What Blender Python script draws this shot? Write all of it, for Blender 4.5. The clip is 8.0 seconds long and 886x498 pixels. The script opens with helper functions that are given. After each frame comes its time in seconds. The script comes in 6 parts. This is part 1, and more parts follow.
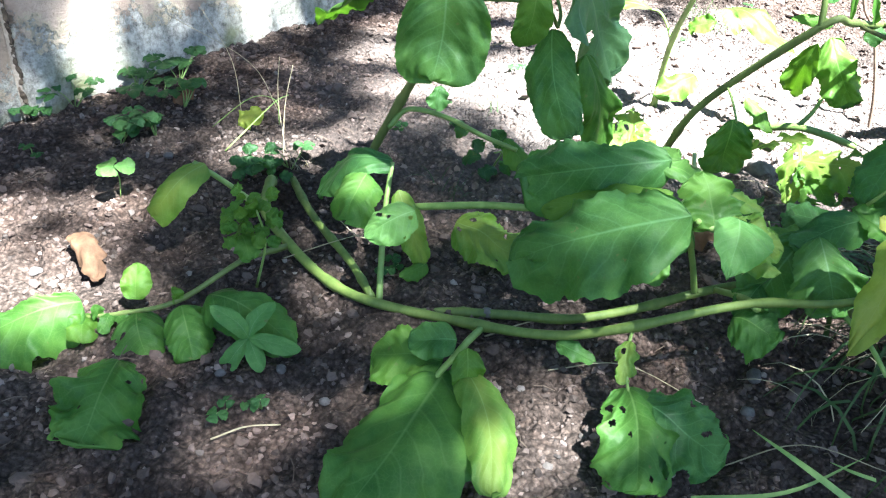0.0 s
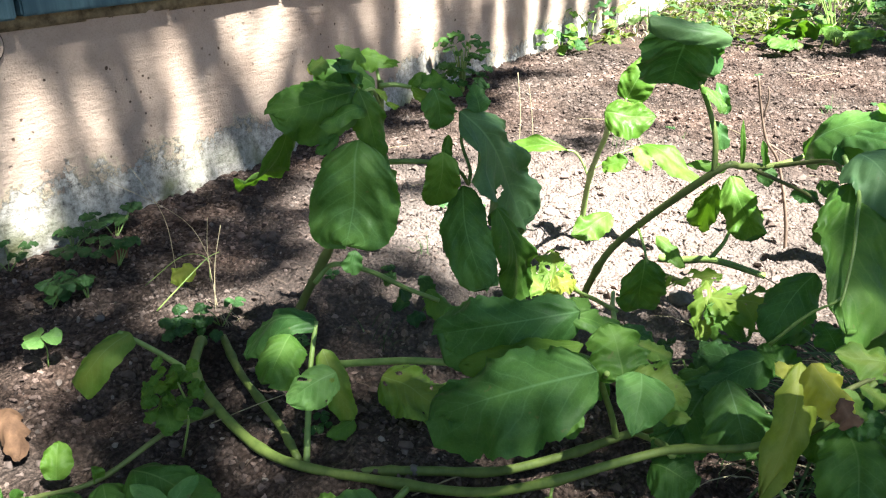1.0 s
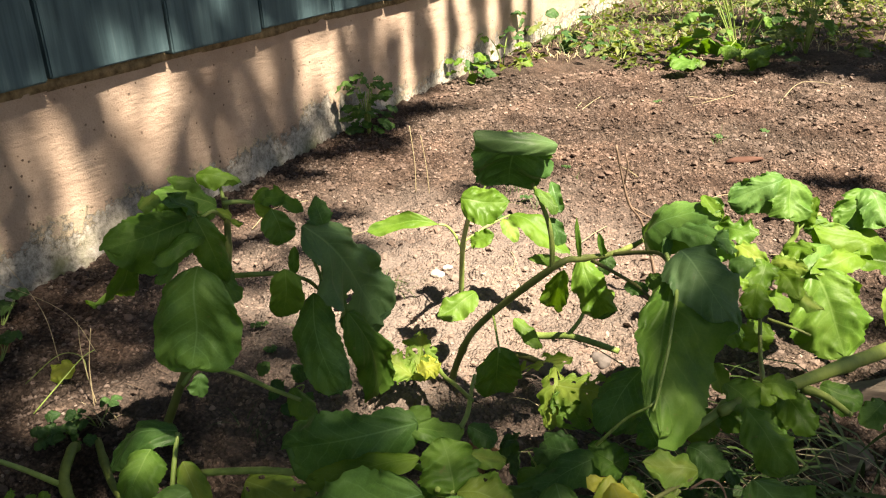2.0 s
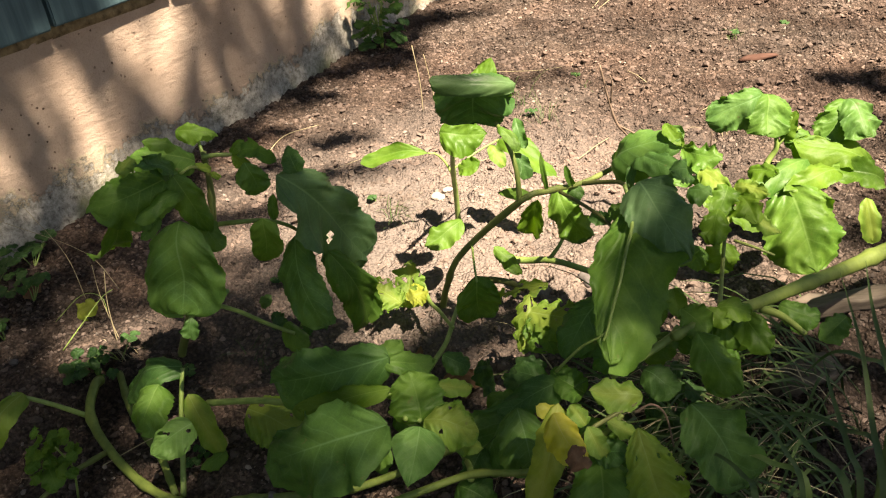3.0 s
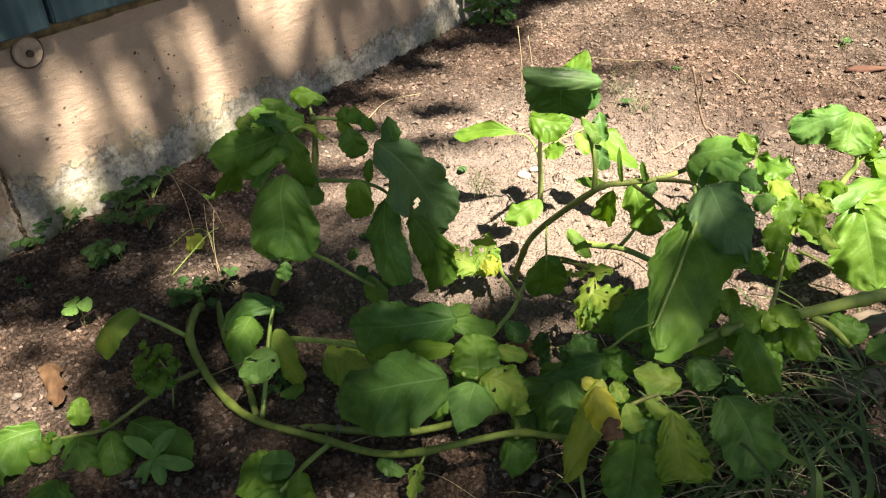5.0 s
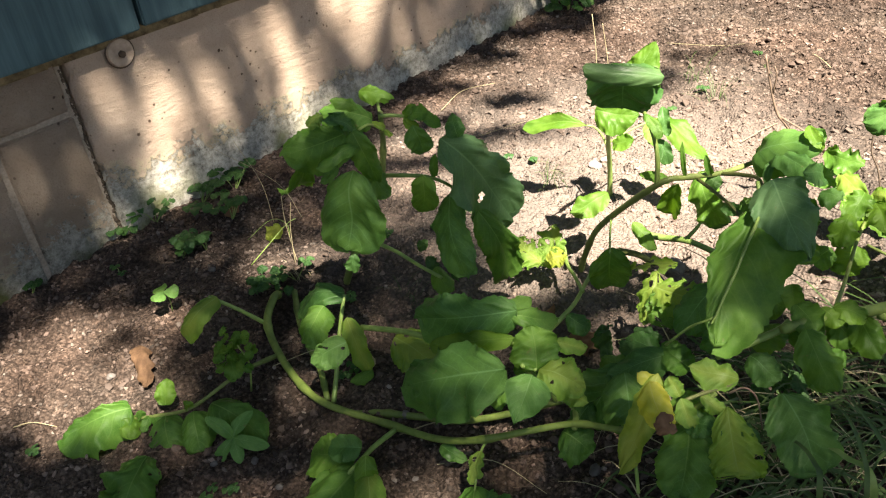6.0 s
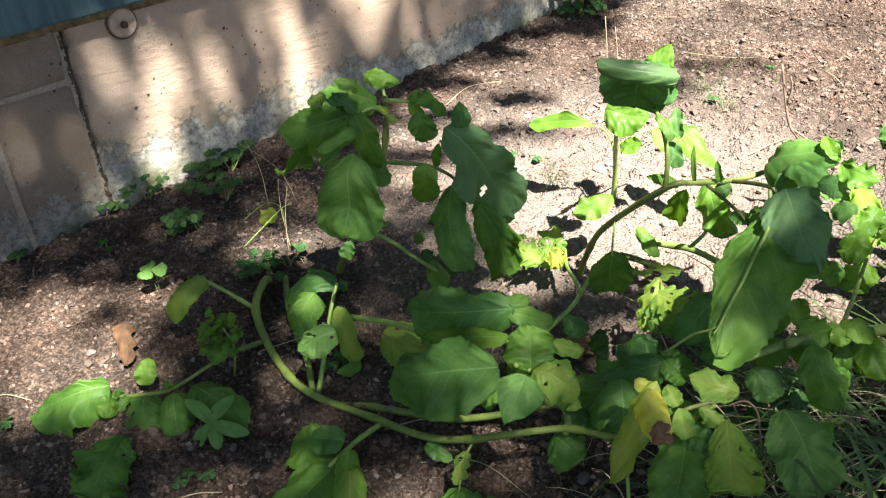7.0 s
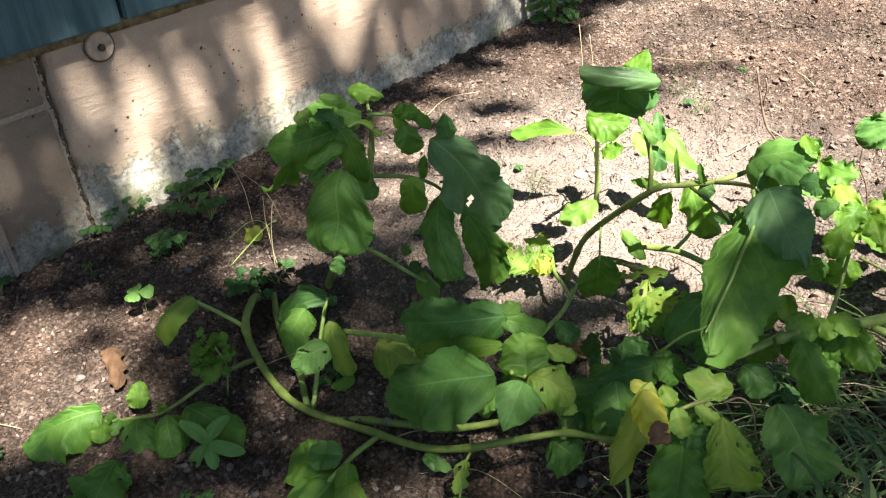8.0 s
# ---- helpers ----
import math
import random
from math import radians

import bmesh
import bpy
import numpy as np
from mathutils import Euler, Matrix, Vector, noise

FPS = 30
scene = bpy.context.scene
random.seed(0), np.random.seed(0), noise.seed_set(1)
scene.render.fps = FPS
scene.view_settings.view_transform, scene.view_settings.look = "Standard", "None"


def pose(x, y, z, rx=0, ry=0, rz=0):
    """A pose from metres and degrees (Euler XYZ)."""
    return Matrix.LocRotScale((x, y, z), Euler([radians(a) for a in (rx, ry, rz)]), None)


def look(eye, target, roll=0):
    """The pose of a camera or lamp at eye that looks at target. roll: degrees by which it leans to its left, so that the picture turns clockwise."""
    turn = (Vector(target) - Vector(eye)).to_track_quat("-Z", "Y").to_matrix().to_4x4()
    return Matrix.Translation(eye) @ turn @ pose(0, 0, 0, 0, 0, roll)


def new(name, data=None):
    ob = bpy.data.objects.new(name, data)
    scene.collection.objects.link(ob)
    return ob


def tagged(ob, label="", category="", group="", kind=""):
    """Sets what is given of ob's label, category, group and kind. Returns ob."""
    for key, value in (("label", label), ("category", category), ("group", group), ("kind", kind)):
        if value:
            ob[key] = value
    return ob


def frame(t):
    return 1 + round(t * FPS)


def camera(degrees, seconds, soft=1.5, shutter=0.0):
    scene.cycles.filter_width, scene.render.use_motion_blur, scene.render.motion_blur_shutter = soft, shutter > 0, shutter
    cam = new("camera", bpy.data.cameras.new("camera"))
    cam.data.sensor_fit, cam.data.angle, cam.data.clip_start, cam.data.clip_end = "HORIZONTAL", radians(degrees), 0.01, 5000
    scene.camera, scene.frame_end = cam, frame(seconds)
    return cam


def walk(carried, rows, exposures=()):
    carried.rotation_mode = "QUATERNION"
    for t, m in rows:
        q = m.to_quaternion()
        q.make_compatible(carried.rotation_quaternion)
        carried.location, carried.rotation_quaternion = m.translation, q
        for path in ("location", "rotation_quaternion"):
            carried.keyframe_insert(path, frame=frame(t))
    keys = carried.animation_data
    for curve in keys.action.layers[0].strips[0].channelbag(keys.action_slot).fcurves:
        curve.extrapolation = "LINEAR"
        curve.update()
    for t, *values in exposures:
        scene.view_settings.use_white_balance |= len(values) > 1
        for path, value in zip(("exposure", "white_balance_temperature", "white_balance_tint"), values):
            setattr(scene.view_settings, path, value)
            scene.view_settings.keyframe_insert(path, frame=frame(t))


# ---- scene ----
cam = camera(55.8, 8.0, 1.2)
PATH = [
    (0, (0.201, 0.161, 0.407), (0.089, 1.906, -0.563), 1.1),
    (0.5, (0.226, 0.157, 0.446), (0.125, 1.981, -0.368), 0.5),
    (1, (0.25, 0.169, 0.461), (0.209, 2.026, -0.281), -1.2),
    (1.5, (0.322, 0.191, 0.531), (0.358, 2.053, -0.199), -2.4),
    (1.7, (0.345, 0.188, 0.552), (0.41, 2.046, -0.186), -2.7),
    (2.8, (0.455, 0.171, 0.637), (0.396, 1.945, -0.286), -6.9),
    (3, (0.477, 0.163, 0.64), (0.375, 1.903, -0.342), -8.2),
    (3.5, (0.498, 0.152, 0.684), (0.305, 1.851, -0.354), -9.4),
    (4, (0.496, 0.152, 0.674), (0.243, 1.843, -0.365), -6.8),
    (5.3, (0.508, 0.083, 0.698), (0.169, 1.768, -0.324), -5.1),
    (5.5, (0.522, 0.084, 0.72), (0.123, 1.753, -0.309), -6.4),
    (6, (0.536, 0.082, 0.709), (0.017, 1.709, -0.332), -8.6),
    (6.5, (0.531, 0.095, 0.677), (0.009, 1.705, -0.389), -6.4),
    (7, (0.524, 0.1, 0.681), (0.018, 1.734, -0.355), -4.8),
    (7.5, (0.503, 0.1, 0.679), (0.016, 1.755, -0.334), -4.4),
    (8, (0.51, 0.09, 0.685), (0.056, 1.751, -0.332), -6.0),
]
walk(cam, [(t, look(eye, target, roll)) for t, eye, target, roll in PATH],
     [(0.0, 3.90, 5360, 4), (0.5, 3.32, 5540, 4), (1.0, 2.90, 5950, 6), (1.5, 2.42, 7300, 10), (2.8, 2.12, 7900, 13), (3.5, 2.52, 7500, 11), (5.5, 2.36, 7350, 9), (6.0, 2.58, 7000, 8),
      (6.5, 2.80, 6420, 7), (8.0, 2.70, 6480, 7)])
# ---------------------------------------------------------------- world, sun
SUN = Vector((0.40, -0.42, 0.95)).normalized()
world = bpy.data.worlds.new("sky")
scene.world = world
world.use_nodes = True
wn = world.node_tree.nodes
sky = wn.new("ShaderNodeTexSky")
sky.sky_type, sky.sun_disc = "NISHITA", False
sky.sun_elevation = math.asin(SUN.z)
sky.sun_rotation = math.atan2(SUN.x, SUN.y)
world.node_tree.links.new(sky.outputs[0], wn["Background"].inputs[0])
wn["Background"].inputs[1].default_value = 0.022
sun_data = bpy.data.lights.new("sun", "SUN")
sun_data.energy, sun_data.angle, sun_data.color = 5.0, radians(0.8), (1.0, 0.93, 0.83)
sun = new("sun", sun_data)
sun.matrix_world = look(SUN * 20, (0, 0, 0))


# ---------------------------------------------------------------- materials
def material(name, rough=0.8, spec=0.3):
    """A Principled material; returns it with short ways to add and join nodes."""
    m = bpy.data.materials.new(name)
    m.use_nodes = True
    t = m.node_tree
    b = t.nodes["Principled BSDF"]
    b.inputs["Roughness"].default_value = rough
    b.inputs["Specular IOR Level"].default_value = spec
    return m, t, b


def node(t, kind, **values):
    n = t.nodes.new(kind)
    for key, value in values.items():
        n.inputs[key.replace("_", " ")].default_value = value
    return n


def noise_node(t, scale, detail=4.0, rough=0.6, coords=None):
    n = node(t, "ShaderNodeTexNoise", Scale=scale, Detail=detail, Roughness=rough)
    if coords is not None:
        t.links.new(coords, n.inputs["Vector"])
    return n.outputs[0]


def ramp(t, value, *stops):
    r = t.nodes.new("ShaderNodeValToRGB")
    el = r.color_ramp.elements
    while len(el) < len(stops):
        el.new(0.5)
    for e, (p, c) in zip(el, stops):
        e.position, e.color = p, (*c, 1) if len(c) == 3 else c
    t.links.new(value, r.inputs[0])
    return r.outputs[0]


def grey(t, value, lo, hi, a=0.0, b=1.0):
    n = node(t, "ShaderNodeMapRange", From_Min=lo, From_Max=hi, To_Min=a, To_Max=b)
    t.links.new(value, n.inputs["Value"])
    return n.outputs[0]


def mix(t, fac, a, b, blend="MIX"):
    n = t.nodes.new("ShaderNodeMix")
    n.data_type, n.blend_type = "RGBA", blend
    for value, socket in ((fac, n.inputs["Factor"]), (a, n.inputs[6]), (b, n.inputs[7])):
        if isinstance(value, (int, float)):
            socket.default_value = value
        elif isinstance(value, tuple):
            socket.default_value = (*value, 1)
        else:
            t.links.new(value, socket)
    return n.outputs[2]


def calc(t, op, a, b=0.0, c=0.0):
    n = t.nodes.new("ShaderNodeMath")
    n.operation = op
    for value, socket in zip((a, b, c), n.inputs):
        if isinstance(value, (int, float)):
            socket.default_value = value
        else:
            t.links.new(value, socket)
    return n.outputs[0]


def bump(t, b, height, strength, distance, under=None):
    n = node(t, "ShaderNodeBump", Strength=strength, Distance=distance)
    t.links.new(height, n.inputs["Height"])
    if under is not None:
        t.links.new(under, n.inputs["Normal"])
    t.links.new(n.outputs[0], b.inputs["Normal"])
    return n.outputs[0]


def place(t, kind="Object"):
    return t.nodes.new("ShaderNodeTexCoord").outputs[kind]


def broad(t, co):
    """Damp dark and dry pale stretches of the bed, some of them reddish."""
    c = ramp(t, noise_node(t, 5.0, 4, 0.6, co), (0.34, (0.66, 0.61, 0.58)), (0.5, (1.04, 1.0, 0.98)), (0.66, (1.55, 1.46, 1.40)))
    red = ramp(t, noise_node(t, 2.6, 5, 0.65, co), (0.42, (0.96, 1.0, 1.0)), (0.60, (1.03, 0.98, 0.945)))
    return mix(t, 1.0, c, red, "MULTIPLY")


def soil_material():
    m, t, b = material("garden_soil", 0.95, 0.15)
    co = place(t)
    fine, mid = noise_node(t, 160, 5, 0.7, co), noise_node(t, 28, 4, 0.6, co)
    c = ramp(t, fine, (0.28, (0.030, 0.023, 0.020)), (0.50, (0.072, 0.058, 0.050)), (0.74, (0.165, 0.132, 0.116)))
    grit = node(t, "ShaderNodeTexVoronoi", Scale=190.0, Randomness=1.0)
    t.links.new(co, grit.inputs["Vector"])
    tone = t.nodes.new("ShaderNodeSeparateXYZ")
    t.links.new(grit.outputs["Color"], tone.inputs[0])
    c = mix(t, 0.9, c, ramp(t, tone.outputs[0], (0.0, (0.74, 0.72, 0.71)), (0.6, (1.0, 0.98, 0.97)), (1.0, (1.55, 1.48, 1.43))), "MULTIPLY")
    # Gaps between grains darkened: crevice shade put into the colour.
    c = mix(t, 0.8, c, ramp(t, grit.outputs["Distance"], (0.35, (1.05, 1.05, 1.05)), (0.85, (0.42, 0.40, 0.38))), "MULTIPLY")
    damp = ramp(t, mid, (0.3, (0.62, 0.56, 0.54)), (0.62, (1.12, 1.08, 1.06)))
    c = mix(t, 0.85, c, damp, "MULTIPLY")
    c = mix(t, 1.0, c, broad(t, co), "MULTIPLY")
    c = sun_paled(t, co, c, 0.36)
    t.links.new(c, b.inputs["Base Color"])
    n = bump(t, b, mid, 0.6, 0.015)
    n = bump(t, b, calc(t, "MULTIPLY", grit.outputs["Distance"], -1.0), 0.9, 0.006, n)
    bump(t, b, fine, 0.6, 0.004, n)
    return m


def sun_paled(t, co, c, amount):
    """A paler, dry stretch of the bed, with sun glare put into its colour."""
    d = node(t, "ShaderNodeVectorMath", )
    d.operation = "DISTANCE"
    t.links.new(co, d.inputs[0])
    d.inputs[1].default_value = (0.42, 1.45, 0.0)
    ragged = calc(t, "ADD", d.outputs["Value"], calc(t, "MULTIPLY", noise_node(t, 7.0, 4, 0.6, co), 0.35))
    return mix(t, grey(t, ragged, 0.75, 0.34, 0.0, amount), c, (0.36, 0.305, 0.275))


def stone_material(name, dark, light):
    m, t, b = material(name, 0.85, 0.3)
    co = place(t)
    geo = t.nodes.new("ShaderNodeNewGeometry")
    c = ramp(t, geo.outputs["Random Per Island"], (0.0, dark), (0.55, tuple(0.5 * (p + q) for p, q in zip(dark, light))), (1.0, light))
    c = sun_paled(t, co, c, 0.34)
    c = mix(t, 1.0, c, broad(t, co), "MULTIPLY")
    f = noise_node(t, 220, 4, 0.7, co)
    c = mix(t, 0.7, c, ramp(t, f, (0.3, (0.6, 0.57, 0.55)), (0.7, (1.15, 1.12, 1.1))), "MULTIPLY")
    t.links.new(c, b.inputs["Base Color"])
    bump(t, b, f, 0.5, 0.002)
    return m


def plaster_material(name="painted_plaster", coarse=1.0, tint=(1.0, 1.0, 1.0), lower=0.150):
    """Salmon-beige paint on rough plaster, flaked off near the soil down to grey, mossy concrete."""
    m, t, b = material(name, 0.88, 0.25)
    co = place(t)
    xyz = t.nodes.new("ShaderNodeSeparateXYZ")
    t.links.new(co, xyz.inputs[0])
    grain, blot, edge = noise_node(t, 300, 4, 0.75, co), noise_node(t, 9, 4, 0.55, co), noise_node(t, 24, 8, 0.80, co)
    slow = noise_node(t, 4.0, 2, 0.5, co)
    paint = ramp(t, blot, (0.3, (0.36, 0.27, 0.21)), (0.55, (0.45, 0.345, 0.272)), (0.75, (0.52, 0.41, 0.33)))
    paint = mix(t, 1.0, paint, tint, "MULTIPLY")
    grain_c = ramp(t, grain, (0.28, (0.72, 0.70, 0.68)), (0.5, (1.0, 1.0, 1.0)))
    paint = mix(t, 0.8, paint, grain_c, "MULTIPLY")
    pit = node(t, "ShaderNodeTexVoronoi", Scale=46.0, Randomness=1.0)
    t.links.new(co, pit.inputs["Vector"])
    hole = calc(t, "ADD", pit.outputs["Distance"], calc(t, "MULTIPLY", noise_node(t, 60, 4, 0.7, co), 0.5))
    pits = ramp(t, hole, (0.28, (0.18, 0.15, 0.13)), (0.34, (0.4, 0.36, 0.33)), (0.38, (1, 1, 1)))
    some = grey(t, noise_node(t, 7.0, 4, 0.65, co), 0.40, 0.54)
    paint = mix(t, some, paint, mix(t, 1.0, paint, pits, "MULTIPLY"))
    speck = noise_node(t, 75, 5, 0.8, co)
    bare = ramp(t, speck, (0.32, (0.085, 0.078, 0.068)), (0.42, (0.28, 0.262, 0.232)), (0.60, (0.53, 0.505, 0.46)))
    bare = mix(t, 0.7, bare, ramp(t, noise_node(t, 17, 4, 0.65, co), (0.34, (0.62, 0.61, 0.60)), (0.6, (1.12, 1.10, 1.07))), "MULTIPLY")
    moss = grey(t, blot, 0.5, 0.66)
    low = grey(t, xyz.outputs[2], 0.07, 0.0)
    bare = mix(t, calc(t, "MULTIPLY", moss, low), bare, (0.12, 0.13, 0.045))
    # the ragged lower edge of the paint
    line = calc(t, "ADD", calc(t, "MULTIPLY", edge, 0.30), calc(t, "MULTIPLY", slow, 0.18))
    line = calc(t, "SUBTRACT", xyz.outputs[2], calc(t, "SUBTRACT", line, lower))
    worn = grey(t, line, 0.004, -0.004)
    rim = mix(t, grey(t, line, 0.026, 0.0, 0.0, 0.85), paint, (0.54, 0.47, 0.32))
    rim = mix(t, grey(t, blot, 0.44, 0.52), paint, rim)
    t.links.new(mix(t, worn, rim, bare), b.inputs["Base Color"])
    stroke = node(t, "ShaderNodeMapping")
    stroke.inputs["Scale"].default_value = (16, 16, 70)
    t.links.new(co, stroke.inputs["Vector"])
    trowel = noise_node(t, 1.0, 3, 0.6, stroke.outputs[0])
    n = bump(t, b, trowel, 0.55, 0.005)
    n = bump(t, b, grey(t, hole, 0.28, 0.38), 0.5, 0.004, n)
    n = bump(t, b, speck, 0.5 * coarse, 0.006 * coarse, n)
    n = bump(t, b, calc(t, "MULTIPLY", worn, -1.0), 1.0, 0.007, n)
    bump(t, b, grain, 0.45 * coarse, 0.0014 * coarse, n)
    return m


def siding_material():
    m, t, b = material("blue_green_siding_paint", 0.7, 0.3)
    co = place(t)
    long = node(t, "ShaderNodeMapping")
    long.inputs["Scale"].default_value = (60, 60, 3)
    t.links.new(co, long.inputs["Vector"])
    streak, blot = noise_node(t, 1.0, 5, 0.65, long.outputs[0]), noise_node(t, 11, 3, 0.5, co)
    c = ramp(t, streak, (0.25, (0.030, 0.065, 0.080)), (0.6, (0.075, 0.135, 0.155)), (0.8, (0.125, 0.195, 0.21)))
    c = mix(t, 0.5, c, ramp(t, blot, (0.35, (0.7, 0.72, 0.74)), (0.65, (1.1, 1.1, 1.1))), "MULTIPLY")
    t.links.new(c, b.inputs["Base Color"])
    bump(t, b, streak, 0.9, 0.005)
    return m


def plain_material(name, dark, light, scale, rough=0.75, spec=0.3, relief=0.002, stretch=(1, 1, 1)):
    """Two tones of one stuff, mixed by grain, with a different tone for each object."""
    m, t, b = material(name, rough, spec)
    mp = node(t, "ShaderNodeMapping")
    mp.inputs["Scale"].default_value = stretch
    t.links.new(place(t), mp.inputs["Vector"])
    f, g = noise_node(t, scale, 5, 0.65, mp.outputs[0]), noise_node(t, scale * 0.12, 3, 0.5, mp.outputs[0])
    c = ramp(t, f, (0.28, dark), (0.72, light))
    c = mix(t, 0.6, c, ramp(t, g, (0.35, (0.72, 0.72, 0.72)), (0.65, (1.18, 1.18, 1.18))), "MULTIPLY")
    rnd = t.nodes.new("ShaderNodeObjectInfo").outputs["Random"]
    c = mix(t, 0.5, c, ramp(t, rnd, (0.0, (0.78, 0.78, 0.78)), (1.0, (1.15, 1.15, 1.15))), "MULTIPLY")
    t.links.new(c, b.inputs["Base Color"])
    bump(t, b, f, 0.5, relief)
    return m


def leaf_material(name, deep, mid, vein, yellow=0.0, veins=7.0, rough=0.47, shine=0.34):
    """A living leaf: a pale midrib and side veins by its own length and breadth, blotches, and light that comes through."""
    m, t, b = material(name, rough, 0.27)
    uv = t.nodes.new("ShaderNodeUVMap")
    uv.uv_map = "leaf"
    sp = t.nodes.new("ShaderNodeSeparateXYZ")
    t.links.new(uv.outputs[0], sp.inputs[0])
    u, v = sp.outputs[0], sp.outputs[1]
    side = calc(t, "ABSOLUTE", calc(t, "SUBTRACT", v, 0.5))
    co = place(t)
    wob = noise_node(t, 30, 2, 0.5, co)
    run = calc(t, "ADD", calc(t, "SUBTRACT", calc(t, "MULTIPLY", u, veins), calc(t, "MULTIPLY", side, 4.2)), calc(t, "MULTIPLY", wob, 0.35))
    tri = calc(t, "ABSOLUTE", calc(t, "SUBTRACT", calc(t, "FRACT", run), 0.5))
    rib = grey(t, tri, 0.075, 0.01)
    main = grey(t, calc(t, "ADD", side, calc(t, "MULTIPLY", u, 0.018)), 0.024, 0.009)
    rib = calc(t, "MULTIPLY", rib, grey(t, side, 0.47, 0.25))
    net = node(t, "ShaderNodeTexVoronoi", Scale=210.0)
    net.feature = "DISTANCE_TO_EDGE"
    t.links.new(co, net.inputs["Vector"])
    small = grey(t, net.outputs["Distance"], 0.07, 0.0, 0.0, 0.10)
    blot, fine = noise_node(t, 26, 4, 0.6, co), noise_node(t, 240, 3, 0.6, co)
    c = ramp(t, blot, (0.32, deep), (0.68, mid))
    c = mix(t, 0.18, c, ramp(t, fine, (0.3, (0.7, 0.7, 0.7)), (0.7, (1.2, 1.2, 1.2))), "MULTIPLY")
    rnd = t.nodes.new("ShaderNodeObjectInfo").outputs["Random"]
    c = mix(t, 0.8, c, ramp(t, rnd, (0.0, (0.78, 0.86, 0.86)), (0.5, (1, 1, 1)), (1.0, (1.22, 1.10, 0.88))), "MULTIPLY")
    if yellow:
        old = grey(t, calc(t, "ADD", calc(t, "MULTIPLY", blot, 0.8), calc(t, "MULTIPLY", side, 0.7)), 0.62, 0.50)
        c = mix(t, calc(t, "MULTIPLY", old, yellow), c, (0.38, 0.41, 0.08))
        dead = grey(t, noise_node(t, 45, 4, 0.7, co), 0.74, 0.80)
        c = mix(t, calc(t, "MULTIPLY", dead, yellow), c, (0.12, 0.07, 0.035))
    # Paler patches in the base colour stand for the leaf's sheen.
    painted_sheen = grey(t, noise_node(t, 13, 4, 0.65, co), 0.48, 0.68, 0.0, 0.12)
    c = mix(t, painted_sheen, c, tuple(0.35 * q + 0.65 * p for p, q in zip(mid, (0.42, 0.50, 0.22))))
    spots = grey(t, noise_node(t, 85, 3, 0.6, co), 0.69, 0.74, 0.0, 0.55)
    c = mix(t, spots, c, (0.17, 0.16, 0.06))
    t.links.new(grey(t, blot, 0.3, 0.7, rough - 0.06, rough + 0.18), b.inputs["Roughness"])
    c = mix(t, small, c, vein)
    c = mix(t, calc(t, "MULTIPLY", rib, 0.16), c, vein)
    c = mix(t, calc(t, "MULTIPLY", main, 0.42), c, vein)
    t.links.new(c, b.inputs["Base Color"])
    n = bump(t, b, rib, -0.28, 0.003)
    n = bump(t, b, main, -0.5, 0.003, n)
    n = bump(t, b, noise_node(t, 75, 4, 0.6, co), 0.34, 0.003, n)
    bump(t, b, net.outputs["Distance"], 0.15, 0.0008, n)
    tl = t.nodes.new("ShaderNodeBsdfTranslucent")
    t.links.new(mix(t, 1.0, c, (1.12, 1.22, 0.30), "MULTIPLY"), tl.inputs[0])
    add = t.nodes.new("ShaderNodeMixShader")
    add.inputs[0].default_value = shine
    t.links.new(b.outputs[0], add.inputs[1])
    t.links.new(tl.outputs[0], add.inputs[2])
    t.links.new(add.outputs[0], t.nodes["Material Output"].inputs[0])
    return m


SOIL = soil_material()
STONE = stone_material("garden_stones", (0.050, 0.042, 0.038), (0.27, 0.24, 0.22))
CLOD = stone_material("soil_crumbs", (0.034, 0.026, 0.022), (0.205, 0.160, 0.141))
LUMP = stone_material("dry_clods", (0.080, 0.061, 0.053), (0.128, 0.099, 0.087))
LITTER = stone_material("plant_litter", (0.045, 0.032, 0.024), (0.17, 0.135, 0.105))
CHIP = stone_material("crusted_chips", (0.070, 0.052, 0.045), (0.27, 0.212, 0.188))
STEM_WOODY = plain_material("woody_green_stem", (0.095, 0.125, 0.032), (0.19, 0.235, 0.065), 45, 0.55, 0.35, 0.001, (1.15, 1.15, 0.46))
PEBBLE = plain_material("pebble", (0.07, 0.06, 0.055), (0.17, 0.15, 0.14), 120, 0.8, 0.3, 0.001)
PALESTONE = plain_material("chalky_clod", (0.34, 0.29, 0.25), (0.58, 0.52, 0.46), 130, 0.95, 0.15, 0.003)
WOOD = plain_material("weathered_wood", (0.075, 0.060, 0.048), (0.20, 0.165, 0.13), 60, 0.9, 0.15, 0.003, (0.3, 2, 2))
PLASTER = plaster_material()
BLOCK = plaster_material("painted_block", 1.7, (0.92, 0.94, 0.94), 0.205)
MORTAR = plain_material("mortar", (0.22, 0.18, 0.145), (0.42, 0.35, 0.29), 190, 0.95, 0.2, 0.003)
SIDING = siding_material()
GRIME = plain_material("crumbling_dirt", (0.030, 0.022, 0.017), (0.15, 0.115, 0.085), 90, 0.95, 0.1, 0.004)
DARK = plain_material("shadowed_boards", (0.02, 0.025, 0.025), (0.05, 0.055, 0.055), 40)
CAULK = plain_material("yellowed_flaking_paint", (0.075, 0.058, 0.036), (0.38, 0.31, 0.19), 55, 0.9, 0.2, 0.006)
RUST = plain_material("painted_metal", (0.27, 0.20, 0.155), (0.47, 0.37, 0.295), 60, 0.85, 0.25, 0.003)
GREEN = leaf_material("leaf_green", (0.054, 0.138, 0.020), (0.113, 0.232, 0.034), (0.24, 0.38, 0.12))
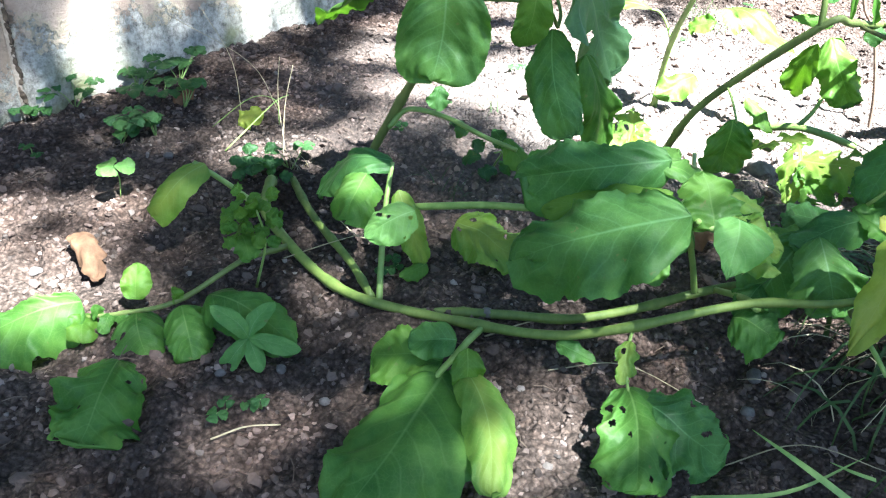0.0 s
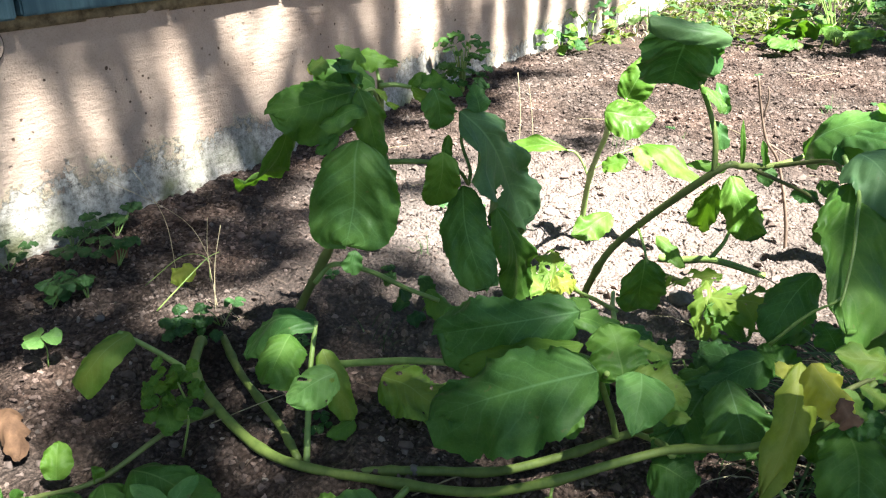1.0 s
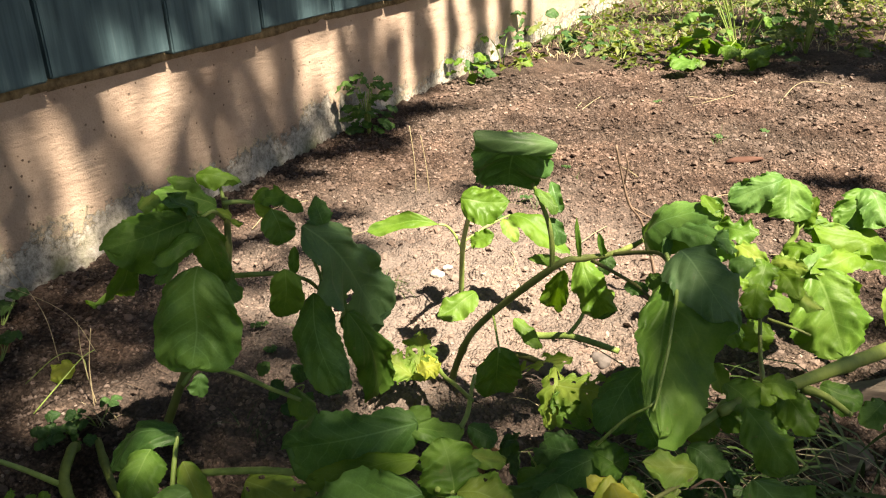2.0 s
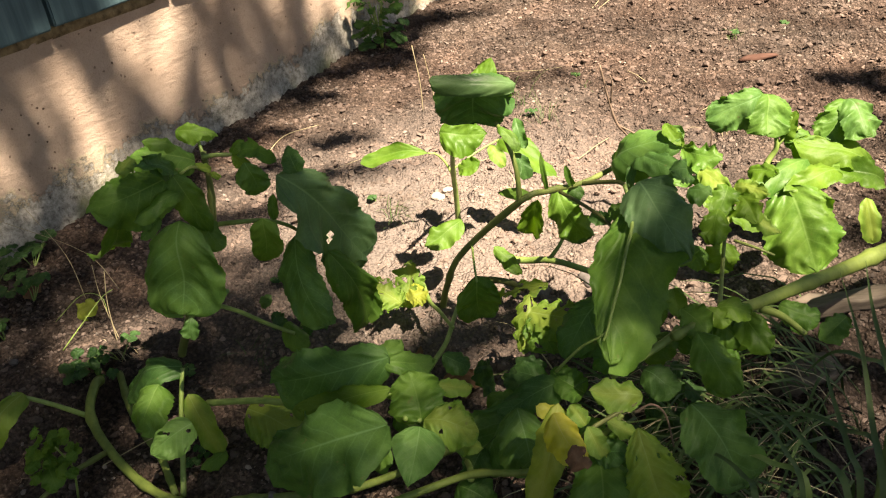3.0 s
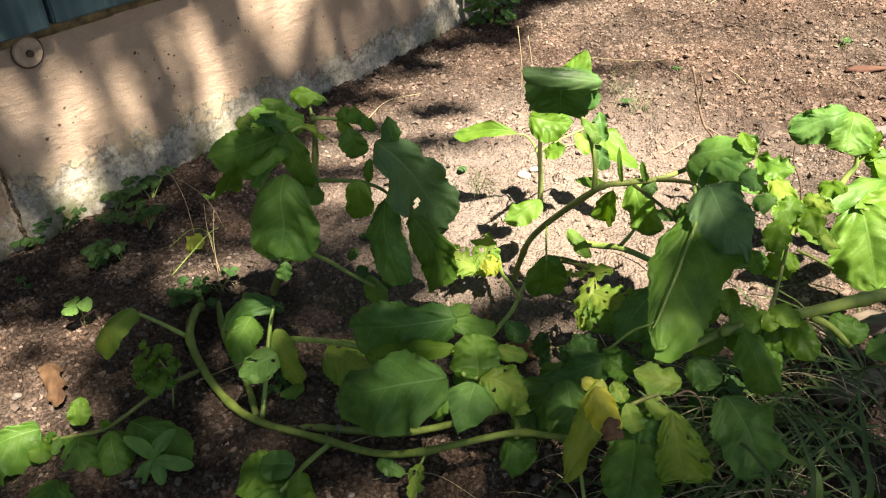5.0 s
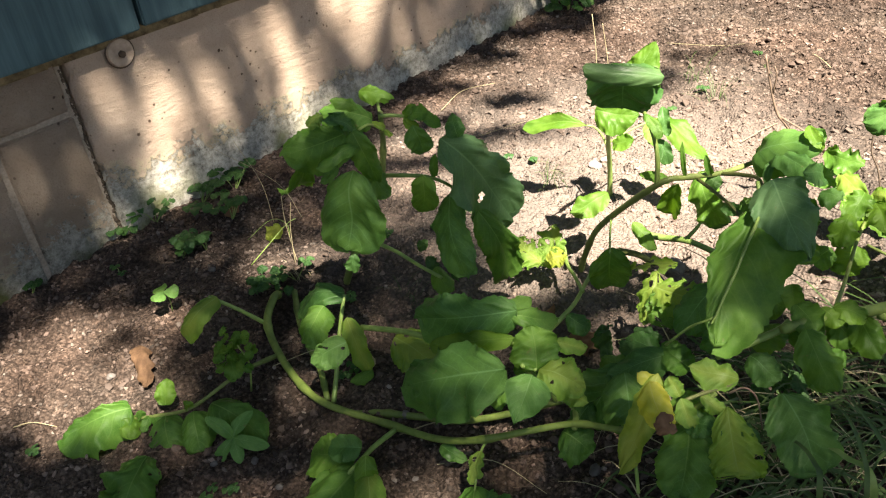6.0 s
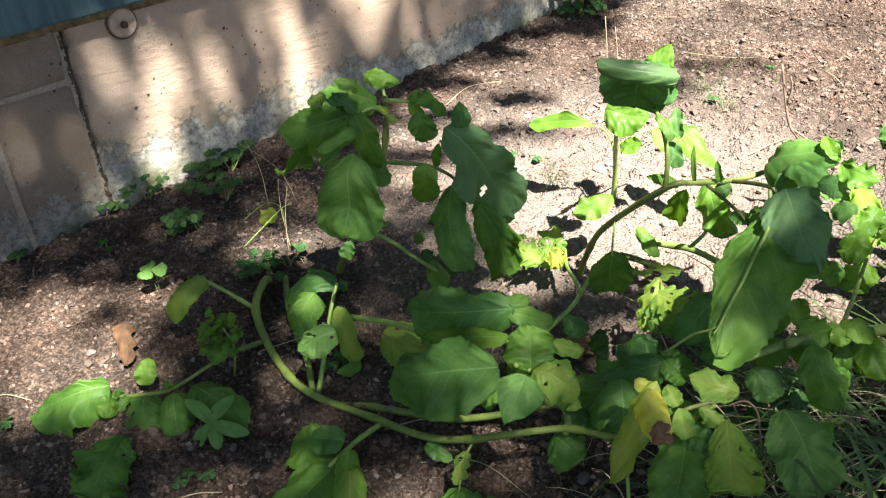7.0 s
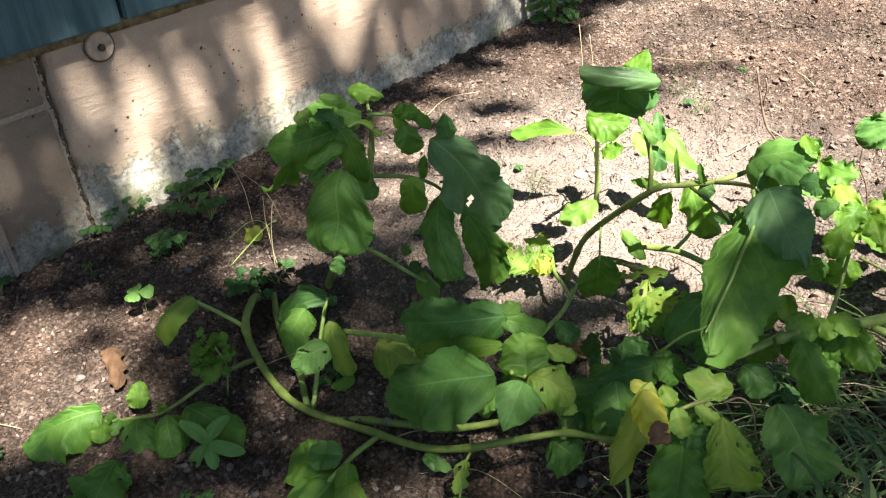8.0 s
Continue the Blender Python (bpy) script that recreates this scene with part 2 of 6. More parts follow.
TEAL = leaf_material("leaf_blue_green", (0.049, 0.128, 0.030), (0.096, 0.212, 0.047), (0.224, 0.406, 0.182), rough=0.44)
# TEAL made greyer and bluer: sky reflection put into the leaf colour.
SKYLIT = leaf_material("leaf_skylit_green", (0.066, 0.142, 0.060), (0.112, 0.215, 0.092), (0.24, 0.40, 0.20), rough=0.42)
BRIGHT = leaf_material("leaf_young_green", (0.066, 0.152, 0.014), (0.118, 0.226, 0.023), (0.22, 0.36, 0.11), shine=0.38)
PALE = leaf_material("leaf_pale_green", (0.100, 0.205, 0.028), (0.185, 0.300, 0.048), (0.33, 0.45, 0.17), 0.28, shine=0.4)
YELLOW = leaf_material("leaf_yellowing", (0.20, 0.26, 0.028), (0.33, 0.38, 0.050), (0.40, 0.43, 0.15), 0.55, shine=0.4)
YOLK = leaf_material("leaf_bright_yellow", (0.42, 0.42, 0.050), (0.58, 0.57, 0.13), (0.56, 0.52, 0.22), 0.15, shine=0.42)
MINT = leaf_material("leaf_light_green", (0.105, 0.230, 0.052), (0.185, 0.345, 0.088), (0.30, 0.46, 0.21), shine=0.38)
WEED = leaf_material("weed_leaf", (0.032, 0.088, 0.026), (0.062, 0.145, 0.042), (0.14, 0.26, 0.09), veins=4.0, shine=0.36)
WEED_FAR = leaf_material("far_weed_leaf", (0.045, 0.085, 0.018), (0.15, 0.19, 0.055), (0.2, 0.25, 0.1), shine=0.3)
CANOPY = leaf_material("tree_leaf", (0.030, 0.075, 0.018), (0.055, 0.125, 0.028), (0.09, 0.16, 0.05), shine=0.2)
STEM = plain_material("green_stem", (0.085, 0.128, 0.024), (0.190, 0.248, 0.054), 60, 0.58, 0.4, 0.001, (1.150, 1.150, 0.460))
STEM_DARK = plain_material("dark_stem", (0.075, 0.085, 0.028), (0.14, 0.155, 0.045), 60, 0.55, 0.35, 0.001)
PETIOLE = plain_material("petiole", (0.14, 0.22, 0.045), (0.26, 0.36, 0.10), 60, 0.5, 0.4, 0.0006)
STRAW = plain_material("dry_straw", (0.26, 0.21, 0.12), (0.46, 0.40, 0.26), 80, 0.8, 0.2, 0.0006)
DEAD = plain_material("dead_leaf", (0.095, 0.050, 0.028), (0.22, 0.130, 0.074), 60, 0.85, 0.15, 0.002)
WITHERED = plain_material("brown_withered_leaf", (0.045, 0.025, 0.015), (0.125, 0.072, 0.040), 60, 0.85, 0.15, 0.002)
TWIG = plain_material("dry_twig", (0.12, 0.080, 0.058), (0.25, 0.18, 0.135), 70, 0.85, 0.2, 0.002)
BARK_CHIP = plain_material("reddish_bark", (0.055, 0.028, 0.021), (0.14, 0.074, 0.056), 60, 0.9, 0.15, 0.004, (0.4, 2, 2))
BARK = plain_material("bark", (0.06, 0.042, 0.03), (0.15, 0.11, 0.085), 70, 0.9, 0.15, 0.003)
GRASS = plain_material("grass_blade", (0.030, 0.062, 0.014), (0.072, 0.120, 0.029), 40, 0.55, 0.35, 0.0006)


# ---------------------------------------------------------------- making things
def part(name, bm, mat, parent, label="", smooth=True):
    """Links a bmesh as one mesh object under a thing or a part."""
    me = bpy.data.meshes.new(name)
    bm.to_mesh(me)
    bm.free()
    me.materials.append(mat)
    if smooth:
        me.polygons.foreach_set("use_smooth", [True] * len(me.polygons))
    ob = new(name, me)
    if parent is not None:
        ob.parent = parent
        ob.matrix_parent_inverse = parent.matrix_world.inverted()
    return tagged(ob, label)


def thing(name, at, label, category, group="", kind=""):
    ob = new(name)
    ob.empty_display_size = 0.02
    ob.location = at
    ob.matrix_world = Matrix.Translation(at)
    return tagged(ob, label, category, group, kind)


def ground_z(x, y):
    """The lie of the soil: it falls gently towards the viewer and rises a little behind."""
    d = y - 1.2
    k = 0.08
    soft = 0.5 * (d + math.sqrt(d * d + k * k))
    near = d - soft
    return -0.016 + 0.135 * max(near, -1.2) + 0.03 * min(soft, 1.5) - 0.0012


def lumps(x, y):
    p = Vector((x, y, 0.3))
    z = 0.010 * noise.noise(p * 6.0) + 0.011 * noise.noise(p * 17.0) + 0.010 * abs(noise.noise(p * 30.0)) - 0.002 + 0.005 * noise.noise(p * 60.0)
    c = noise.noise(p * 95.0)
    z += 0.007 * max(0.0, noise.noise(p * 24.0 + Vector((4, 1, 7))) - 0.05) * 2.2 * (0.4 + 0.9 * abs(noise.noise(p * 3.1)))
    return z + 0.0035 * c + 0.0025 * max(0.0, noise.noise(p * 62.0 + Vector((9, 3, 1))) - 0.15) * 4


def soil_z(x, y):
    return ground_z(x, y) + lumps(x, y)


def curve_points(points, steps):
    """A smooth line through the points (Catmull-Rom)."""
    p = [Vector(q) for q in points]
    p = [2 * p[0] - p[1], *p, 2 * p[-1] - p[-2]]
    out = []
    for i in range(1, len(p) - 2):
        a, b, c, d = p[i - 1:i + 3]
        for k in range(steps):
            s = k / steps
            out.append(0.5 * (2 * b + (c - a) * s + (2 * a - 5 * b + 4 * c - d) * s * s + (3 * b - a - 3 * c + d) * s ** 3))
    out.append(p[-2])
    return out


def tube(points, r0, r1, sides=8, steps=5, rough=0.06, seed=0, nodes=0):
    """A tapered stalk along a smooth line, closed at both ends, with swollen nodes."""
    line = curve_points(points, steps)
    bm = bmesh.new()
    rings, side = [], None
    for i, p in enumerate(line):
        along = (line[min(i + 1, len(line) - 1)] - line[max(i - 1, 0)]).normalized()
        side = along.orthogonal() if side is None else side - along * side.dot(along)
        side.normalize()
        up = along.cross(side)
        f = i / (len(line) - 1)
        r = r0 + (r1 - r0) * f
        if nodes:
            r *= 1 + 0.28 * max(0.0, math.cos(2 * math.pi * (f * nodes + 0.13 * seed))) ** 10
        ring = []
        for k in range(sides):
            a = 2 * math.pi * k / sides
            d = side * math.cos(a) + up * math.sin(a)
            q = p + d * r * (1 + rough * noise.noise(Vector((i * 0.6, k * 1.7, seed * 3.1))))
            ring.append(bm.verts.new(q))
        rings.append(ring)
    for a, b in zip(rings, rings[1:]):
        for k in range(sides):
            bm.faces.new((a[k], a[(k + 1) % sides], b[(k + 1) % sides], b[k]))
    bm.faces.new(rings[0][::-1])
    bm.faces.new(rings[-1])
    return bm


# ---------------------------------------------------------------- the soil
def spaced(lo, hi, step, far, grow=1.32):
    """Even steps from lo to hi, then ever longer ones out to far on both sides."""
    n = round((hi - lo) / step)
    mid = [lo + i * (hi - lo) / n for i in range(n + 1)]
    out, s = [], step
    while mid[-1] + sum(out) < far:
        s *= grow
        out.append(s)
    run, up, down = 0.0, [], []
    for s in out:
        run += s
        up.append(hi + run)
        down.append(lo - run)
    return down[::-1] + mid + up


xs, ys = spaced(-0.75, 1.45, 0.005, 400), spaced(0.45, 2.5, 0.005, 400)
verts = []
for y in ys:
    for x in xs:
        near = -1.5 < x < 2.6 and 0 < y < 4.5
        verts.append((x, y, soil_z(x, y) if near else ground_z(x, y)))
nx = len(xs)
faces = [(j * nx + i, j * nx + i + 1, (j + 1) * nx + i + 1, (j + 1) * nx + i) for j in range(len(ys) - 1) for i in range(nx - 1)]
me = bpy.data.meshes.new("ground")
me.from_pydata(verts, [], faces)
me.polygons.foreach_set("use_smooth", [True] * len(me.polygons))
me.materials.append(SOIL)
tagged(new("ground", me), "dry brown garden soil, crumbly and strewn with gravel", "soil", kind="structure")


# ---------------------------------------------------------------- the house wall
ALONG, OUT = Vector((0.488, 0.873, 0)).normalized(), Vector((0.873, -0.488, 0)).normalized()
FOOT = OUT * OUT.dot(Vector((-0.465, 1.25, 0)))
WALL = Matrix((ALONG, OUT, Vector((0, 0, 1)))).transposed().to_4x4()
WALL.translation = FOOT


def wall_box(a0, a1, o0, o1, z0, z1, bevel=0.004, wobble=0.0, cuts=0, seed=0):
    """A slab in the wall's own axes: along it, out from it, up; edges rounded, faces a little uneven."""
    bm = bmesh.new()
    bmesh.ops.create_cube(bm, size=1.0)
    for v in bm.verts:
        v.co = Vector((a0 + (v.co.x + 0.5) * (a1 - a0), o0 + (v.co.y + 0.5) * (o1 - o0), z0 + (v.co.z + 0.5) * (z1 - z0)))
    if bevel:
        bmesh.ops.bevel(bm, geom=bm.edges[:], offset=bevel, segments=2, affect="EDGES")
    if cuts:
        bmesh.ops.subdivide_edges(bm, edges=[e for e in bm.edges if e.calc_length() > 0.05], cuts=cuts, use_grid_fill=True)
    if wobble:
        for v in bm.verts:
            v.co.y += wobble * noise.noise(v.co * 14 + Vector((seed, 0, 0)))
            v.co.z += 0.5 * wobble * noise.noise(v.co * 9 + Vector((0, seed, 0)))
    return bm


def wall_part(name, bm, mat, parent, label="", smooth=False):
    ob = part(name, bm, mat, None, label, smooth)
    ob.parent = parent
    ob.matrix_world = WALL
    return ob


SILL = 0.335
foundation = thing("wall_foundation", FOOT, "low beige painted foundation wall, worn to grey concrete at the soil", "wall", kind="structure")
JOINT = 0.865
bm = bmesh.new()
na, nz = 240, 30
grid = []
for k in range(nz + 1):
    row = []
    for i in range(na + 1):
        a, z = JOINT + 0.011 + (i / na) ** 1.25 * 5.2, -0.10 + k / nz * (SILL + 0.12)
        p = Vector((a, 0, z))
        o = 0.006 * noise.noise(p * 3.5) + 0.0025 * noise.noise(p * 16) + 0.0012 * noise.noise(p * 50)
        foot = max(0.0, 0.05 - z)
        o += 0.25 * foot * (0.4 + noise.noise(p * 11))
        o -= 0.010 * max(0.0, 1 - i / 1.5)
        if i < 2:
            a += 0.007 * noise.noise(p * 28) + 0.004 * noise.noise(p * 70)
        row.append(bm.verts.new((a, o, z)))
    grid.append(row)
for k in range(nz):
    for i in range(na):
        bm.faces.new((grid[k][i], grid[k][i + 1], grid[k + 1][i + 1], grid[k + 1][i]))
back = [bm.verts.new((v.co.x, -0.2, v.co.z)) for v in (grid[0][0], grid[0][-1], grid[-1][-1], grid[-1][0])]
bm.faces.new(back[::-1])
bm.faces.new((*[r[0] for r in grid], back[3], back[0]))
bm.faces.new((*[r[-1] for r in grid][::-1], back[1], back[2]))
bm.faces.new((*grid[-1], back[2], back[3]))
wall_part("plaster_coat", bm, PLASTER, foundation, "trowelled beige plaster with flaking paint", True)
bm = wall_box(-1.9, JOINT + 0.004, -0.2, -0.006, -0.12, SILL + 0.02, 0)
wall_part("mortar", bm, MORTAR, foundation, "recessed mortar bed behind the blocks")
JOINT_Z = 0.232
for row, (z0, z1) in enumerate(((-0.12, JOINT_Z - 0.005), (JOINT_Z + 0.005, SILL + 0.015))):
    ends = (-1.9, -1.48, -1.07, -0.66, -0.25, 0.155, 0.562, 0.717, JOINT) if row == 0 else (-1.9, -1.7, -1.3, -0.9, -0.5, -0.1, 0.3, 0.45, JOINT)
    for k, (a0, a1) in enumerate(zip(ends, ends[1:])):
        bm = wall_box(a0 + 0.005, a1 - 0.005, -0.1, 0.002 * ((k * 7) % 3 - 1), z0, z1, 0.004, 0.004, 9, k + row * 20)
        wall_part("block", bm, BLOCK, foundation, "beige painted concrete block" if k == 0 and row == 0 else "")
bm = tube([(JOINT + 0.003 + 0.004 * noise.noise(Vector((0.9 * k, 2, 5))), -0.0085, -0.06 + 0.02 * k) for k in range(22)], 0.0040, 0.0032, 8, 6, 0.9, 4)
wall_part("joint_fill", bm, GRIME, foundation, "dark crumbling dirt in the open joint")
bm = wall_box(-1.9, 5.9, -0.06, 0.005, SILL - 0.017, SILL + 0.012, 0.003, 0.009, 90)
wall_part("ledge", bm, CAULK, foundation, "yellowed flaking paint along the sill", True)

siding = thing("wall_siding", FOOT, "vertical blue-green painted board siding above the foundation", "wall", kind="structure")
BOARD = 0.288
for k in range(-10, 17):
    a0 = 1.02 + BOARD * k
    bm = wall_box(a0 + 0.004, a0 + BOARD - 0.004, 0.0, 0.030, SILL + 0.004 + 0.004 * math.sin(k * 2.3), 2.45, 0.003, 0.0015, 3, k)
    wall_part("board", bm, SIDING, siding)
# Near-black sheet behind the boards; the shade in their gaps is painted.
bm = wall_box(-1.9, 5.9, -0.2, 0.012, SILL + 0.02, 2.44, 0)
wall_part("sheathing", bm, DARK, siding, "near-black backing, painted shade in the gaps between boards")

washer = thing("wall_anchor", WALL @ Vector((0.976, 0.0, 0.306)), "round painted anchor plate with a bolt, set in the foundation wall", "anchor plate")
bm = bmesh.new()
bmesh.ops.create_cone(bm, cap_ends=True, segments=28, radius1=0.026, radius2=0.024, depth=0.005, matrix=Matrix.Translation((0.976, 0.006, 0.304)) @ pose(0, 0, 0, -90, 0, 0))
plate = wall_part("plate", bm, RUST, washer)
bm = bmesh.new()
ring = [[], []]
for k in range(40):
    c, q = math.cos(k * math.pi / 20), math.sin(k * math.pi / 20)
    for r, out, row in ((0.0255, 0.0045, ring[0]), (0.0285, 0.0035, ring[1])):
        r *= 1 + 0.03 * noise.noise(Vector((c * 3, q * 3, 1)))
        row.append(bm.verts.new((0.976 + r * c, out, 0.304 + r * q)))
for k in range(40):
    bm.faces.new((ring[0][k], ring[0][(k + 1) % 40], ring[1][(k + 1) % 40], ring[1][k]))
wall_part("seam", bm, BARK, plate, "thin dark ring in the seam round the plate")
bm = bmesh.new()
bmesh.ops.create_cone(bm, cap_ends=True, segments=6, radius1=0.007, radius2=0.006, depth=0.006, matrix=Matrix.Translation((0.976, 0.012, 0.302)) @ pose(0, 0, 0, -90, 0, 0))
wall_part("bolt", bm, BARK, plate, "dark bolt head")


# ---------------------------------------------------------------- leaves and stalks
def leaf_shape(base, tip, width, normal, bend=0.08, cup=None, wave=0.16, wilt=0.13, lobes=0.0, serrate=0.07, rag=1.0, shape=0.45, tipped=0.44, keel=None,
               holes=0, eaten=0.0, left=1.0, right=1.0, flip=0, seed=0):
    """A leaf blade from its base to its tip. bend: how far the midrib bows; cup: how far the sides curve up (+) or down (-);
    wave: ripples of the margin; wilt: how far the sides hang; keel: how sharply it folds along the midrib; lobes, serrate, rag: the outline; shape, tipped: how slender its base and tip are; holes, eaten: what insects took."""
    rng = random.Random(seed * 17 + 3)
    keel = (0.12, 0.28, 0.20)[seed % 3] if keel is None else keel
    cup = (-0.42, 0.30, -0.20, 0.42, -0.60)[seed % 5] if cup is None else cup
    base, tip = Vector(base), Vector(tip)
    ln = (tip - base).length
    e = (tip - base).normalized()
    n = Vector(normal)
    n = (n - e * n.dot(e)).normalized()
    s = e.cross(n)
    fine = eaten > 0 or holes > 0
    nu, nv = (60, 42) if fine else (44, 28) if width > 0.045 else (30, 18) if width > 0.026 else (20, 12)
    off = Vector((seed * 3.7, seed * 1.3, 0.5))
    k1, k2, ph1, ph2 = rng.uniform(1.4, 2.8), rng.uniform(3.0, 5.0), rng.uniform(0, 6), rng.uniform(0, 6)
    sway = rng.uniform(-0.07, 0.07)
    twist, droop = rng.uniform(-0.45, 0.45), rng.uniform(0.0, 0.10)
    nl = rng.choice((3, 4, 5))
    pits = [(rng.uniform(0.25, 0.85), rng.uniform(-0.75, 0.75), rng.uniform(0.018, 0.036)) for _ in range(holes)]
    bm = bmesh.new()
    uvl = bm.loops.layers.uv.new("leaf")
    grid = []
    peak = (shape / (shape + tipped)) ** shape * (tipped / (shape + tipped)) ** tipped
    for i in range(nu + 1):
        u = i / nu
        q = 1 - u if flip else u
        prof = (max(q, 1e-4) ** shape) * (max(1 - q, 0.0) ** tipped) / peak
        if u < 0.05:
            prof = max(prof, 0.03)
        mid = base + e * (ln * u) + n * (bend * ln * 4 * u * (1 - u)) + s * (sway * ln * math.sin(math.pi * u))
        mid = mid + n * (droop * ln * math.sin(2 * math.pi * u) * 0.5)
        tw = twist * (u - 0.4)
        su, nn = s * math.cos(tw) + n * math.sin(tw), n * math.cos(tw) - s * math.sin(tw)
        row = []
        for j in range(nv + 1):
            v = -1 + 2 * j / nv
            sgn = 0 if v < 0 else 1
            edge = 1 + rag * (0.22 * noise.noise(Vector((u * 3.2, sgn * 7, 0)) + off) + 0.14 * noise.noise(Vector((u * 8, sgn * 5, 3)) + off) + 0.05 * noise.noise(Vector((u * 19, sgn * 3, 5)) + off))
            edge *= 1 - lobes * (0.5 - 0.5 * math.cos(2 * math.pi * nl * (u + 0.04 * sgn)))
            edge *= 1 + serrate * rag * (((u * 13 + 0.4 * sgn) % 1.0) - 0.5)
            h = 0.5 * width * prof * edge * (left if v < 0 else right)
            a = cup * abs(v)
            x = h * (math.sin(abs(cup) * abs(v)) / max(abs(cup), 1e-3)) * (1 if v >= 0 else -1)
            z = h * (1 - math.cos(a)) / max(abs(cup), 1e-3) * (1 if cup > 0 else -1)
            r = abs(v) ** 1.7
            z += wave * h * r * (math.sin(2 * math.pi * k1 * u + ph1 + 2 * sgn) + 0.5 * math.sin(2 * math.pi * k2 * u + ph2 + sgn))
            z += (0.05 + keel) * h * abs(v) ** 0.85 + 0.04 * width * noise.noise(Vector((u * 6, v * 3, 1)) + off) * abs(v) ** 0.5 + 0.12 * width * noise.noise(Vector((u * 2.2, v * 1.3, 6)) + off) * prof
            quilt = math.sin(2 * math.pi * (6.5 * u - 2.1 * abs(v) + 0.5 * noise.noise(Vector((u * 3, v * 2, 2)) + off)) + 1) * abs(v) * (1 - 0.6 * v * v)
            z += 0.022 * width * quilt * min(1.0, width / 0.04)
            fold = 0.30 - abs(noise.noise(Vector((u * 3.0 - 1.2 * abs(v), v * 0.9 + 5, 4)) + off))
            z += 0.24 * width * fold * abs(v) * prof
            ragged = rag * 0.10 * ln * u * u * noise.noise(Vector((v * 2.1, 3, 8)) + off) + rag * 0.035 * ln * u * u * noise.noise(Vector((v * 6, 5, 2)) + off)
            vert = bm.verts.new(mid + e * ragged + su * x + nn * z - Vector((0, 0, wilt * width * prof * r)))
            row.append((vert, u, v))
        grid.append(row)
    for i in range(nu):
        for j in range(nv):
            c = [grid[i][j], grid[i][j + 1], grid[i + 1][j + 1], grid[i + 1][j]]
            u, v = sum(q[1] for q in c) / 4, sum(q[2] for q in c) / 4
            if eaten and abs(v) > 0.12:
                d = noise.noise(Vector((u * ln * 95, v * width * 60, seed * 2.1))) + 0.35 * (abs(v) - 0.5)
                if d > 0.62 - 1.35 * eaten:
                    continue
            if any((u - pu) ** 2 + ((v - pv) * width / (2 * ln)) ** 2 < pr * pr for pu, pv, pr in pits):
                continue
            f = bm.faces.new([q[0] for q in c])
            for loop, q in zip(f.loops, c):
                loop[uvl].uv = (q[1], 0.5 + 0.5 * q[2])
    bmesh.ops.delete(bm, geom=[v for v in bm.verts if not v.link_faces], context="VERTS")
    return bm


def leaf(plant, base, tip, width, normal, mat, **look_of):
    return part("leaf", leaf_shape(base, tip, width, normal, **look_of), mat, plant)


def stalk(plant, name, points, r0, r1, mat, nodes=0):
    return part(name, tube(points, r0, r1, 10, 6, 0.08, len(points), nodes), mat, plant)


# ---------------------------------------------------------------- upright shoot by the wall
shoot = thing("upright_plant", (0.028, 1.119, -0.02), "upright broad-leaved plant with drooping green leaves", "plant", "broad-leaved plants")
stalk(shoot, "stem", [(0.026, 1.122, -0.04), (0.060, 1.105, 0.030), (0.105, 1.075, 0.115), (0.150, 1.040, 0.190), (0.162, 1.036, 0.215), (0.167, 1.050, 0.262), (0.168, 1.055, 0.300)], 0.0060, 0.0034, STEM_WOODY, nodes=4)
stalk(shoot, "petiole", [(0.167, 1.050, 0.295), (0.183, 1.050, 0.296), (0.200, 1.055, 0.292)], 0.0028, 0.0022, PETIOLE)
stalk(shoot, "petiole", [(0.162, 1.034, 0.216), (0.193, 1.030, 0.218), (0.225, 1.030, 0.216), (0.249, 1.030, 0.207), (0.260, 1.045, 0.187)], 0.0032, 0.0020, PETIOLE)
stalk(shoot, "petiole", [(0.075, 1.085, 0.053), (0.098, 1.090, 0.075), (0.144, 1.070, 0.074), (0.187, 1.050, 0.061), (0.225, 1.030, 0.054)], 0.0035, 0.0025, PETIOLE)
stalk(shoot, "petiole", [(0.167, 1.055, 0.296), (0.164, 1.062, 0.310), (0.161, 1.067, 0.324)], 0.0022, 0.0016, PETIOLE)
stalk(shoot, "petiole", [(0.162, 1.037, 0.235), (0.155, 1.020, 0.234), (0.154, 0.987, 0.237)], 0.0020, 0.0018, PETIOLE)
stalk(shoot, "petiole", [(0.165, 1.050, 0.278), (0.163, 1.020, 0.297), (0.156, 1.000, 0.299)], 0.0020, 0.0016, PETIOLE)
stalk(shoot, "petiole", [(0.260, 1.045, 0.187), (0.262, 1.050, 0.202), (0.253, 1.055, 0.232), (0.256, 1.050, 0.269)], 0.0022, 0.0016, PETIOLE)
leaf(shoot, (0.152, 0.968, 0.258), (0.138, 0.932, 0.16), 0.094, (-0.06, -0.88, 0.42), TEAL, bend=0.10, cup=-0.45, wave=0.08, rag=0.45, keel=0.08, shape=0.42, tipped=0.36, seed=1)
leaf(shoot, (0.156, 1.020, 0.236), (0.180, 0.990, 0.205), 0.030, (0.23, -0.59, 0.78), TEAL, seed=2)
leaf(shoot, (0.147, 0.930, 0.157), (0.143, 0.920, 0.136), 0.020, (0.25, -0.53, 0.81), TEAL, seed=3)
leaf(shoot, (0.164, 1.032, 0.298), (0.107, 1.009, 0.319), 0.046, (0.35, -0.7, 0.6), GREEN, bend=0.18, cup=-0.8, keel=0.1, shape=0.3, tipped=0.25, seed=4)
